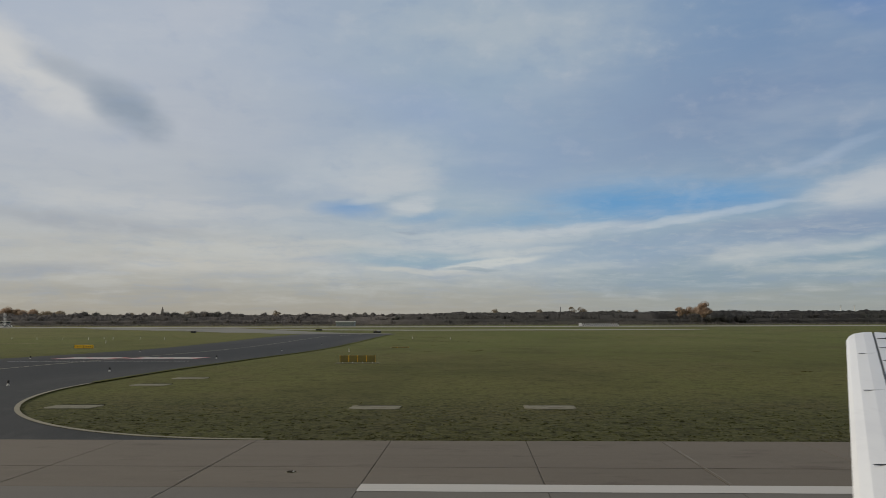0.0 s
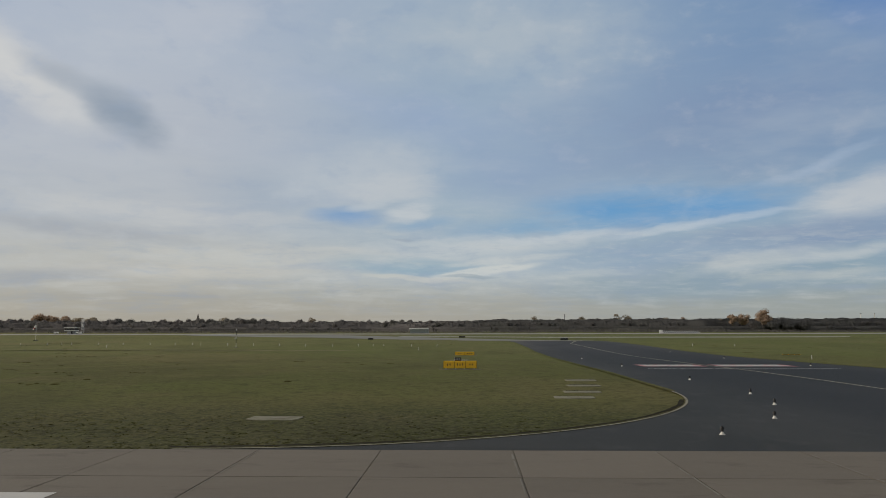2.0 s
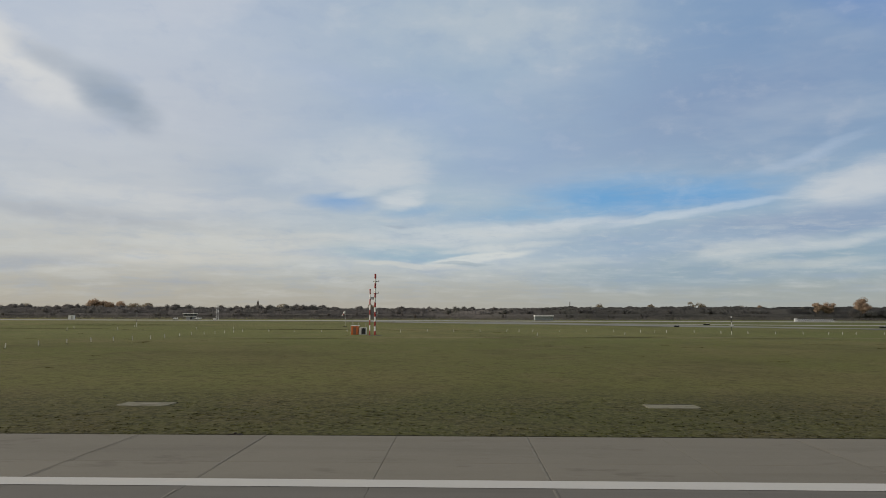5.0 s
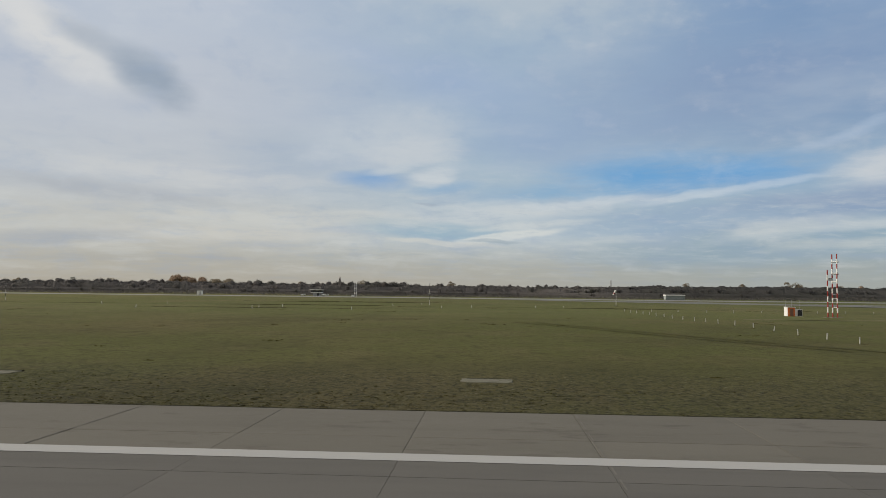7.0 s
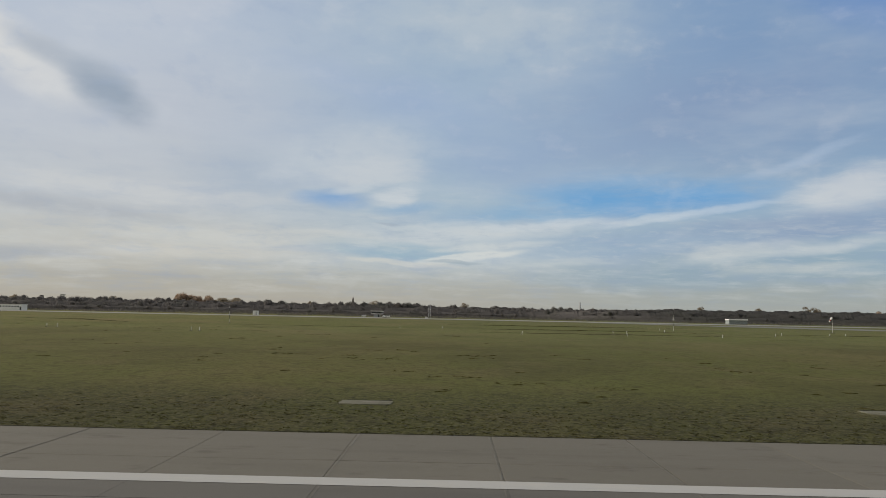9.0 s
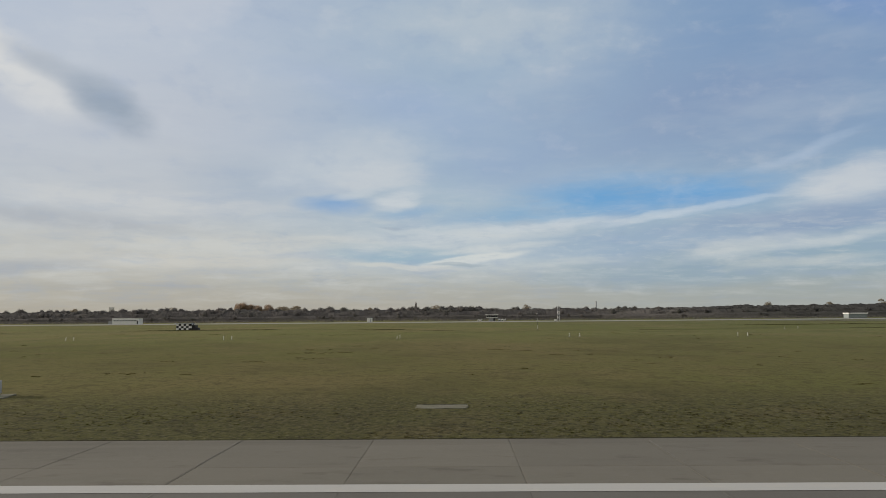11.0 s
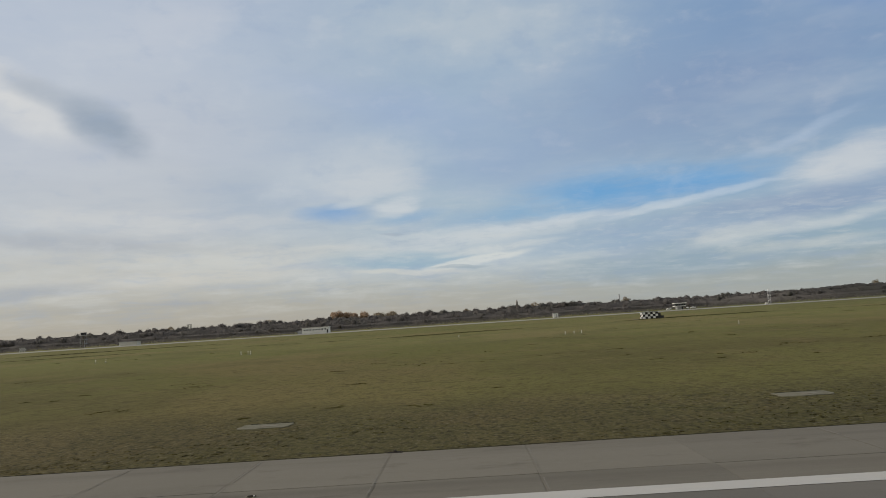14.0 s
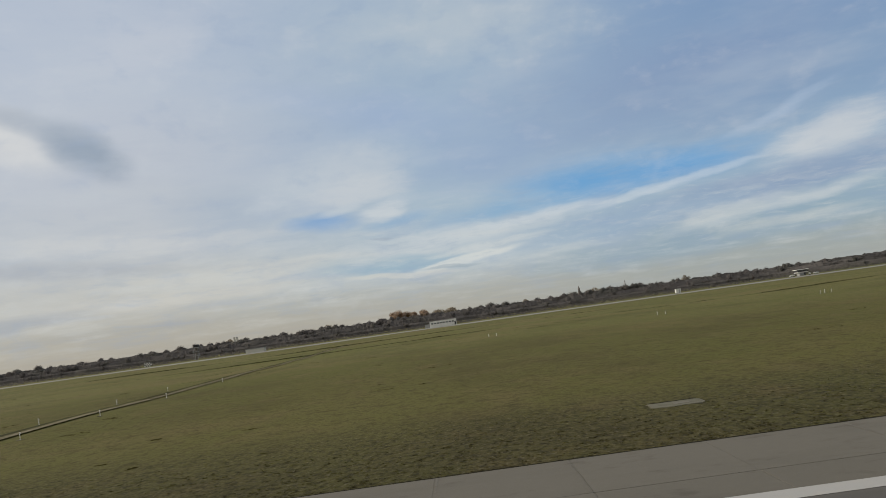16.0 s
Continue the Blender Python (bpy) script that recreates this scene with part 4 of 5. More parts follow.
# ---- things beside the runway ----
LID = material("iron_lid", (0.155, 0.14, 0.10), 0.7, spots=[(6.0, (0.12, 0.11, 0.08), 0.5, 0.7, 0.6, ONE)], bump=[(30, 0.004)])


def manhole_slab(x, y, w=1.55, d=1.0, turn=0.0):
    """A concrete inspection slab with a frame and an iron lid."""
    t = thing("manhole_slab", "weathered pale concrete inspection slab set in the grass", "slab", "inspection slabs along the runway", (x, y, swell(x, y)), turn)
    rnd = random.Random(int(-x * 10))
    rim = []
    for k in range(28):
        a = 2 * math.pi * k / 28
        q = max(abs(math.cos(a)), abs(math.sin(a)))
        rim.append((w / 2 * math.cos(a) / q - rnd.uniform(0, 0.09), d / 2 * math.sin(a) / q - rnd.uniform(-0.03, 0.07)))
    bm = B()
    low, top = [bm.verts.new((p, q, -0.03)) for p, q in rim], [bm.verts.new((p * 0.985, q * 0.985, 0.022)) for p, q in rim]
    bm.faces.new(top)
    for k in range(28):
        bm.faces.new((low[k], low[(k + 1) % 28], top[(k + 1) % 28], top[k]))
    part("slab", bm, PAD, t)
    # dark bar for soil and for the shade of taller grass behind
    part("soil_shade_rim", box(B(), (0.02, d / 2 - 0.02, 0.0), (w * 0.9, 0.16, 0.05), 0.02), LIP, t, "dark soil and grass shade behind the slab")
    part("lid", box(B(), (0.1, -0.05, 0.022), (w * 0.30, 0.34, 0.014), 0.004), LID, t, "dull iron lid")
    return t


first = manhole_slab(-147.57, 23.45)
spots = [-131.7, -115.9, -100.2, -83.4, -163.42, -179.15, -194.87, -210.62, -226.39, -242.1, -257.9, -273.6, -289.3, -304.9, -352.75, -368.9, -385.0,
         -401.26, -417.3, -433.2, -449.1, -465.2, -481.4]
spin = random.Random(3)
for x in spots:
    copy_thing(first, pose(x, 23.45 + spin.uniform(-0.25, 0.25), 0, 0, 0, spin.uniform(-1.5, 1.5)))
for x, y in ((-51.2, 23.5), (-67.3, 23.1), (-64.3, 24.5), (-12.6, 24.2), (-3.0, 24.1), (2.4, 24.2), (-343.9, 24.6), (-336.8, 24.1), (-320.8, 24.7),
             (-41.2, 30.7), (-40.5, 33.4), (-39.9, 37.0), (-39.5, 40.8), (-13.7, 32.6), (-13.4, 36.4)):
    copy_thing(first, pose(x, y, 0, 0, 0, spin.uniform(-2, 2)))


def bars(name, spots_at, depth, mat, parent, label):
    """Plain bars in the face of a sign: (x, z, width, height)."""
    for x, z, w, h in spots_at:
        part(name, box(B(), (x, depth, z), (w, 0.012, h)), mat, parent, label)


def guidance_sign(x, y, w, h, panels, label, clear=0.10, face=None):
    """A long box sign on short legs: housing, panels with a rim each, and dark unreadable bars."""
    t = thing("guidance_sign", label, "sign", "yellow taxiway guidance signs", (x, y, swell(x, y)))
    part("housing", box(B(), (0, 0.06, clear + h / 2), (w, 0.16, h), 0.012), face or SIGN_YELLOW, t)
    step = w / panels
    for k in range(panels):
        cx = -w / 2 + step * (k + 0.5)
        p = part("panel", box(B(), (cx, -0.030, clear + h / 2), (step - 0.05, 0.025, h - 0.06), 0.006), face or SIGN_YELLOW, t, "yellow sign panel")
        for s in (-1, 1):
            part("rim", box(B(), (cx + s * (step / 2 - 0.018), -0.036, clear + h / 2), (0.026, 0.03, h)), SIGN_YELLOW if face else RIM_DARK, p, "yellow panel rim" if face else "dark panel rim")
        rnd = random.Random(int(abs(x) * 10) + k)
        n = 2 + (k % 2)
        if face is None:
            bars("writing", [(cx + (i - (n - 1) / 2) * step * 0.22, clear + h / 2 + rnd.uniform(-0.04, 0.04) * h, step * 0.085, h * rnd.uniform(0.18, 0.32)) for i in range(n)],
                 -0.046, DARK, p, "dark unreadable lettering")
    for s in (-0.42, -0.14, 0.14, 0.42):
        part("leg", rod(B(), (s * w, 0.06, -0.05), (s * w, 0.06, clear + 0.02), 0.03, 0.03, 8), GREY_METAL, t)
    part("footing", box(B(), (0, 0.06, 0.01), (w + 0.5, 0.6, 0.05), 0.01), PAD, t, "concrete footing")
    return t


SIGN_DULL = material("weathered_sign_back", (0.19, 0.155, 0.045), 0.6, spots=[(3.0, (0.13, 0.115, 0.045), 0.45, 0.7, 0.7, ONE)])
RIM_DARK = material("sign_rim", (0.30, 0.19, 0.02), 0.6, spots=[(4.0, (0.2, 0.13, 0.02), 0.5, 0.7, 0.5, ONE)])
guidance_sign(-46.0, 53.2, 2.3, 0.50, 3, "bright yellow three-panel taxiway sign on a concrete footing")
guidance_sign(-7.6, 50.7, 2.35, 0.44, 4, "dull yellow four-panel taxiway sign standing in the grass", 0.10, SIGN_DULL)
guidance_sign(-45.9, 89.5, 2.25, 0.42, 2, "low yellow two-panel taxiway sign in the grass", 0.02)
guidance_sign(-8.5, 90.0, 2.0, 0.13, 3, "very low faded yellow taxiway sign in the grass", 0.02, SIGN_DULL)


def black_sign(x, y):
    t = thing("location_sign", "small black location sign beside pale bars in the grass", "sign", at=(x, y, swell(x, y)))
    t.matrix_basis = t.matrix_basis @ Matrix.Scale(0.72, 4)
    part("housing", box(B(), (0, 0, 0.32), (0.82, 0.14, 0.46), 0.012), SIGN_BLACK, t)
    bars("writing", [(-0.22, 0.33, 0.09, 0.22), (0.0, 0.33, 0.12, 0.22), (0.22, 0.33, 0.09, 0.22)], -0.075, GREY_METAL, t, "pale unreadable lettering")
    part("end_plate", box(B(), (-0.45, 0, 0.32), (0.06, 0.18, 0.50), 0.008), WHITE, t, "white end plate")
    for k in range(3):
        part("marker_bar", box(B(), (0.62 + 0.25 * k, 0, 0.20), (0.09, 0.06, 0.26), 0.01), GREY_METAL, t)
    for s in (-0.3, 0.3):
        part("leg", rod(B(), (s, 0, -0.05), (s, 0, 0.12), 0.025, 0.025, 8), GREY_METAL, t)
    part("footing", box(B(), (0.2, 0, 0.01), (2.0, 0.45, 0.04), 0.01), PAD, t)
    return t


black_sign(-46.4, 69.9)


def exit_sign(x, y, turn, lettered, label):
    """A single yellow panel on two legs over a concrete slab."""
    t = thing("exit_sign", label, "sign", "runway exit signs", (x, y, 0), turn)
    part("case", box(B(), (0, 0.012, 0.34), (0.82, 0.09, 0.46), 0.012), GREY_METAL, t, "grey metal case")
    part("panel", box(B(), (0, -0.035, 0.34), (0.80, 0.012, 0.44), 0.004), SIGN_YELLOW, t, "yellow face")
    bm = B()
    for s in (-1, 1):
        box(bm, (s * 0.405, -0.02, 0.34), (0.02, 0.055, 0.48))
        box(bm, (0, -0.02, 0.34 + s * 0.235), (0.83, 0.055, 0.02))
    part("rim", bm, RIM_DARK, t, "dull yellow rim")
    if lettered:
        cu = bpy.data.curves.new("writing", "FONT")
        cu.body, cu.size, cu.extrude, cu.align_x, cu.align_y = "L3", 0.34, 0.004, "CENTER", "CENTER"
        tmp = bpy.data.objects.new("writing", cu)
        scene.collection.objects.link(tmp)
        me = bpy.data.meshes.new_from_object(tmp.evaluated_get(bpy.context.evaluated_depsgraph_get()))
        bpy.data.objects.remove(tmp)
        me.materials.clear()
        me.materials.append(SIGN_BLACK)
        w = new("writing", me)
        w.parent, w.matrix_basis = t, pose(-0.12, -0.046, 0.34, 90, 0, 0)
    else:
        bars("writing", [(-0.22, 0.34, 0.05, 0.22), (-0.14, 0.255, 0.12, 0.05), (0.03, 0.34, 0.05, 0.22), (-0.01, 0.32, 0.10, 0.04)], -0.046, SIGN_BLACK, t, "black unreadable lettering")
    bm = B()
    box(bm, (0.23, -0.046, 0.34), (0.17, 0.012, 0.035))
    for s in (-1, 1):
        geo = bmesh.ops.create_cube(bm, size=1.0, matrix=Matrix.Translation((0.285, -0.046, 0.34 + s * 0.035)) @ Matrix.Rotation(radians(s * 45), 4, "Y") @ Matrix.Diagonal((0.12, 0.012, 0.035, 1)))
    part("arrow", bm, SIGN_BLACK, t, "black arrow")
    for s in (-0.28, 0.28):
        part("leg", rod(B(), (s, 0, 0.02), (s, 0, 0.13), 0.028, 0.028, 8), GREY_METAL, t)
    part("footing", box(B(), (0, 0, 0.02), (1.5, 0.9, 0.06), 0.012), PAD, t, "concrete footing slab")
    return t


exit_sign(-67.7, 25.8, -75, True, "bright yellow runway exit sign with black lettering and arrow")
exit_sign(-320.8, 27.3, -77, False, "bright yellow runway exit sign on a concrete footing")


def taxi_light(x, y):
    """An elevated edge light: white cone foot, dark stem and dark lens."""
    t = thing("taxiway_light", "small elevated taxiway light with a white cone foot", "light", "taxiway edge lights", (x, y, 0.035 + dip(x, y)))
    bm = B()
    rod(bm, (0, 0, 0.000), (0, 0, 0.016), 0.076, 0.076, 12)
    rod(bm, (0, 0, 0.016), (0, 0, 0.081), 0.052, 0.030, 12)
    part("foot", bm, WALL_PALE, t)
    bm = B()
    rod(bm, (0, 0, 0.081), (0, 0, 0.135), 0.038, 0.038, 10)
    rod(bm, (0, 0, 0.135), (0, 0, 0.196), 0.057, 0.051, 10)
    rod(bm, (0, 0, 0.196), (0, 0, 0.230), 0.051, 0.016, 10)
    part("lens", bm, SIGN_BLACK, t, "dark glass lens")
    return t


lamp = taxi_light(-36.3, 23.5)
for x, y in ((-39.0, 19.9), (-34.7, 27.6), (-33.95, 32.0), (-33.9, 40.8), (-34.0, 58.2), (-34.1, 78.0), (-14.35, 19.45), (-16.97, 23.3), (-18.76, 27.7),
             (-19.6, 32.0), (-19.7, 41.3), (-19.8, 59.0), (-19.7, 79.0), (-19.7, 100.0)):
    copy_thing(lamp, pose(x, y, 0.035 + dip(x, y)))


def stake(x, y):
    """A leaning white marker post with a darker band and a small soil collar."""
    t = thing("marker_post", "slim white plastic marker post standing in grass", "post", "white marker posts", (x, y, swell(x, y)))
    part("post", box(B(), (0, 0, 0.20), (0.060, 0.036, 0.45), 0.010), WALL_PALE, t)
    part("band", box(B(), (0, 0, 0.36), (0.064, 0.040, 0.05)), GREY_METAL, t, "grey reflector band")
    part("collar", rod(B(), (0, 0, -0.03), (0, 0, 0.02), 0.14, 0.10, 8), TRACK_DARK, t)
    return t


post = stake(-157.8, 36.5)
tilt = random.Random(8)
line = [(-157.85, 36.5 + 4.62 * k) for k in range(1, 19)]
line += [(-50.5 - 4.3 * k, 125.0) for k in range(26)]
line += [(-52.6, 108.5), (-112.0, 104.0), (-98.6, 112.0), (-112.8, 125.6), (-91.0, 125.8), (-61.0, 125.6), (-12.3, 76.1), (-3.6, 123.1), (-9.7, 124.5)]
for x, y in line:
    copy_thing(post, pose(x + tilt.uniform(-0.1, 0.1), y + tilt.uniform(-0.15, 0.15), swell(x, y), tilt.uniform(-5, 5), tilt.uniform(-7, 7), tilt.uniform(-25, 25)))


def field_lamp(x, y, tall=0.40):
    """A lamp on a thin pole with a small white head."""
    t = thing("field_lamp", "small white field lamp on a short thin pole", "lamp", "field lamps in the grass", (x, y, swell(x, y)))
    part("pole", rod(B(), (0, 0, -0.05), (0, 0, tall), 0.021, 0.018, 8), WHITE, t)
    bm = B()
    rod(bm, (0, 0, tall), (0, 0, tall + 0.09), 0.036, 0.052, 10)
    rod(bm, (0, 0, tall + 0.09), (0, 0, tall + 0.12), 0.052, 0.024, 10)
    part("head", bm, WALL_PALE, t)
    part("base_plate", box(B(), (0, 0, 0.0), (0.3, 0.3, 0.06), 0.01), PAD, t)
    return t


fl = field_lamp(-270.0, 92.6, 0.33)
for x, y in ((-271.1, 92.8), (-311.7, 96.7), (-311.8, 93.1), (-290.6, 96.5), (-289.3, 96.5), (-332.9, 96.8), (-334.0, 96.9), (-354.4, 99.6), (-355.4, 99.5), (-376.0, 100.0),
             (-396.1, 100.3), (-412.1, 118.0), (-440.6, 100.9), (-439.8, 101.4), (-439.3, 100.6), (-397.9, 102.5), (-397.1, 99.9), (-460.0, 104.0), (-461.2, 103.6), (-482.5, 111.0), (-483.6, 110.6), (-248.6, 133.0),
             (-513.1, 44.2), (-517.6, 54.3), (-513.4, 54.6), (-518.0, 67.5), (-513.4, 66.9), (-518.3, 80.0), (-513.8, 84.0),
             (-214.4, 111.5), (-215.2, 117.4), (-212.4, 120.7), (-229.9, 107.0), (-241.4, 144.4), (-200.0, 113.6), (-187.3, 125.6), (-182.7, 134.1), (-171.1, 140.9),
             (-165.7, 146.0), (-198.5, 149.9), (-194.5, 168.6)):
    copy_thing(fl, pose(x, y, swell(x, y), tilt.uniform(-3, 3), tilt.uniform(-3, 3), 0))


# ---- antenna masts and hut ----
def banded_pole(name, x, y, h, r, bands, parent):
    """A pole of red and white sections, each a part of its own."""
    for k in range(bands):
        mat, tone = ((RED, "red"), (WHITE, "white"))[k % 2]
        part(name, rod(B(), (x, y, h * k / bands), (x, y, h * (k + 1) / bands), r, r, 8), mat, parent, tone + " pole section")


mast = thing("antenna_mast", "tall twin-pole red and white antenna mast", "mast", at=(-134.0, 104.4, swell(-134, 104.4)))
banded_pole("pole", 0.03, -0.65, 8.4, 0.085, 13, mast)
banded_pole("pole", -0.03, 0.65, 8.4, 0.085, 13, mast)
for z in (1.4, 2.6, 4.8, 5.9, 7.4):
    part("rung", rod(B(), (0.03, -0.65, z), (-0.03, 0.65, z), 0.04, 0.04, 6), WHITE, mast)
for z, s in ((3.05, 0.55), (5.75, 0.6), (7.35, 0.75)):
    bm = B()
    box(bm, (0.1, 0, z), (s, 0.9, 0.07), 0.01)
    rod(bm, (0.1 + s / 2, 0, z), (0.1 + s / 2, 0, z + 0.22), 0.06, 0.06, 8)
    part("antenna_arm", bm, GREY_METAL, mast)
part("footing", box(B(), (0, 0, 0.02), (1.6, 2.0, 0.14), 0.02), PAD, mast)
short = thing("antenna_mast", "shorter single red and white antenna pole", "mast", at=(-134.75, 104.8, swell(-134.75, 104.8)))
banded_pole("pole", 0, 0, 6.35, 0.085, 9, short)
part("antenna_frame", box(B(), (0.36, 0, 5.1), (0.6, 0.06, 0.35), 0.02), GREY_METAL, short)
part("footing", box(B(), (0, 0, 0.02), (0.9, 0.9, 0.14), 0.02), PAD, short)

hut = thing("equipment_hut", "small red and white equipment hut with whip aerials", "hut", at=(-137.0, 110.5, swell(-137, 110.5)))
part("wall", box(B(), (-0.55, 0, 0.62), (0.95, 1.3, 1.24), 0.02), ORANGE, hut, "red-orange painted wall")
part("wall", box(B(), (-1.045, 0, 0.62), (0.04, 1.26, 1.22), 0.01), WHITE, hut, "white painted panel")
part("door", box(B(), (-0.50, -0.67, 0.55), (0.44, 0.04, 1.02), 0.01), BRICK, hut, "dull red door")
part("roof", box(B(), (-0.52, 0, 1.27), (1.15, 1.45, 0.07), 0.02), WHITE, hut)
part("cabinet", box(B(), (0.58, 0.1, 0.50), (1.0, 0.9, 1.0), 0.02), WHITE, hut, "white steel cabinet")
part("cabinet_door", box(B(), (0.72, -0.37, 0.50), (0.6, 0.03, 0.85), 0.01), DARK, hut)
for x in (-0.95, -0.1, 0.95):
    part("aerial", rod(B(), (x, 0.4, 0.0), (x, 0.4, 2.25), 0.025, 0.012, 6), GREY_METAL, hut)


def beacon_pole(x, y, h, label):
    t = thing("beacon_pole", label, "pole", "poles in the grass", (x, y, swell(x, y)))
    for k in range(4):
        part("section", rod(B(), (0, 0, h * k / 4), (0, 0, h * (k + 1) / 4), 0.04, 0.035, 8), WALL_PALE if k % 2 == 0 else DARK, t, "white section" if k % 2 == 0 else "dark section")
    part("lamp_head", rod(B(), (0, 0, h), (0, 0, h + 0.25), 0.10, 0.07, 8), GREY_METAL, t)
    part("crossbar", rod(B(), (-0.3, 0, h * 0.55), (0.3, 0, h * 0.55), 0.04, 0.04, 6), GREY_METAL, t)
    part("footing", box(B(), (0, 0, 0.0), (0.6, 0.6, 0.12), 0.02), PAD, t)
    return t


beacon_pole(-192.5, 165, 4.6, "slim pole with dark and white bands in the grass")
beacon_pole(-81.3, 118, 2.6, "slim pole with dark and white bands beside posts")
beacon_pole(-287.5, 165, 3.2, "slim banded pole with a pale base in grass")

sock = thing("windsock", "red and white windsock on a pale steel pole", "windsock", at=(-150.0, 183, 0))
part("pole", rod(B(), (0, 0, -0.1), (0, 0, 3.8), 0.05, 0.04, 8), WALL_PALE, sock)
part("hoop", rod(B(), (-0.10, 0, 3.62), (-0.06, 0, 3.68), 0.25, 0.25, 12), GREY_METAL, sock)
for k in range(4):
    x0, r0, z0 = -0.08 - 0.16 * k, 0.25 - 0.03 * k, 3.65 - 0.26 * k
    part("sock_ring", rod(B(), (x0, 0, z0), (x0 - 0.16, 0, z0 - 0.26), r0, r0 - 0.04, 10), RED if k == 2 else WHITE, sock, "red cloth ring" if k == 2 else "white cloth ring")
part("footing", box(B(), (0, 0, 0.02), (0.9, 0.9, 0.2), 0.02), DARK, sock)

# ---- chequered hut ----
ch = thing("chequered_hut", "small flat-roofed hut with black and white chequered walls", "hut", at=(-368.3, 179.7, swell(-368.3, 179.7)))
HUT_W, HUT_D, HUT_H = 3.5, 2.4, 1.56
part("wall", box(B(), (0, 0, HUT_H / 2), (HUT_W, HUT_D, HUT_H), 0.02), WHITE, ch, "white wall")
# dark paint on this block stands in for the hut's shaded right side
part("shaded_side", box(B(), (2.15, 0.3, 0.60), (0.8, 1.7, 1.20), 0.03), DARK, ch, "dark block for the shaded right side")
part("equipment_box", box(B(), (2.9, 0.1, 0.30), (0.7, 1.2, 0.6), 0.03), DARK, ch, "low dark equipment box")
for r in range(3):
    for c in range(6):
        if (r + c) % 2:
            part("square", box(B(), (-HUT_W / 2 + HUT_W / 6 * (c + 0.5), -HUT_D / 2 - 0.01, 0.27 + 0.51 * r), (HUT_W / 6, 0.02, 0.51)), SIGN_BLACK, ch, "black painted square")
    for c in range(4):
        if (r + c) % 2 == 0:
            for side_x in (-1, 1):
                part("square", box(B(), (side_x * (HUT_W / 2 + 0.01), -0.9 + 0.6 * c, 0.27 + 0.51 * r), (0.02, 0.6, 0.51)), SIGN_BLACK, ch, "black painted square")
part("roof", box(B(), (-0.1, 0, HUT_H + 0.06), (HUT_W + 0.5, HUT_D + 0.4, 0.12), 0.03), ROOF, ch, "grey overhanging flat roof")
part("apron", box(B(), (-1.0, -0.9, 0.03), (5.6, 2.6, 0.10), 0.02), PAD, ch, "pale concrete apron")


def inset_light(x):
    """A flat runway light let into the concrete: steel ring, dark cover and a small prism window."""
    t = thing("inset_light", "flat dark steel runway light set into concrete", "light", "inset runway lights", (x, 13.65, 0.04))
    part("ring", rod(B(), (0, 0, -0.01), (0, 0, 0.005), 0.115, 0.110, 16), LID, t)
    part("cover", rod(B(), (0, 0, 0.005), (0, 0, 0.014), 0.085, 0.075, 16), LIP, t, "dark rusted cover")
    part("window", box(B(), (0.04, 0, 0.014), (0.025, 0.05, 0.006)), WHITE, t, "small glass prism window")
    return t


IRON = material("rusted_iron", (0.030, 0.027, 0.024), 0.9, spots=[(12.0, (0.05, 0.042, 0.034), 0.45, 0.65, 0.8, ONE)], spec=0.05)


def edge_plate(x):
    """A low dark cable plate with a small lens, half sunk where the grass meets the concrete."""
    t = thing("edge_light", "low black edge light plate where grass meets concrete", "light", "runway edge lights", (x, 17.30, 0.02))
    part("plate", box(B(), (0, 0, 0.01), (0.34, 0.16, 0.045), 0.012), IRON, t)
    part("lens", rod(B(), (0, 0, 0.03), (0, 0, 0.065), 0.045, 0.03, 10), IRON, t, "small dark lens")
    return t


plate = edge_plate(-159.0)
for k in (-3, -2, -1, 1, 2, 3, 4, 5, 6, 7, 8, 9, 10):
    copy_thing(plate, pose(-159.0 - 31.73 * k, 17.30, 0.02))

inset = inset_light(-3.2)
for x in (-67.3, -99.0, -130.8, -163.2, -194.8, -226.4, -258.0, -289.2, -320.5, -352.0, -383.5, -415.0, -447.0, -478.5):
    copy_thing(inset, pose(x, 13.65, 0.04))

# ---- buildings and masts across the far runway ----
def windows(n, x0, x1, y, z, w, h, parent):
    for k in range(n):
        cx = x0 + (x1 - x0) * (k + 0.5) / n
        win = part("window", box(B(), (cx, y, z), (w + 0.16, 0.08, h + 0.16), 0.01), WHITE, parent, "white window frame")
        part("pane", box(B(), (cx, y - 0.05, z), (w, 0.03, h)), PANE, win, "dark glass pane")


SHED_WALL = material("shed_sheet_wall", (0.26, 0.29, 0.29), 0.7, spots=[(0.8, (0.20, 0.23, 0.23), 0.45, 0.7, 0.6, (1, 1, 0.2))])
shed = thing("storage_shed", "long white storage shed with grey doors beside the runway", "shed", at=(-74.6, 450, 0))
part("wall", box(B(), (0, 0, 1.3), (10.6, 6.0, 2.6), 0.03), SHED_WALL, shed, "grey-green sheet wall")
part("roof", box(B(), (0, -0.1, 2.75), (11.0, 6.8, 0.7), 0.06), WHITE, shed, "white roof edge")
for k in range(5):
    d = part("door", box(B(), (-4.16 + 2.08 * k, -3.05, 1.2), (1.95, 0.08, 2.1), 0.01), SHED_WALL, shed, "grey sectional door")
    for j in range(3):
        part("rail", box(B(), (-4.16 + 2.08 * k, -3.10, 0.6 + 0.6 * j), (1.9, 0.03, 0.05)), DARK, d)
part("plinth", box(B(), (0, 0, 0.1), (10.8, 6.2, 0.3), 0.02), PAD, shed)

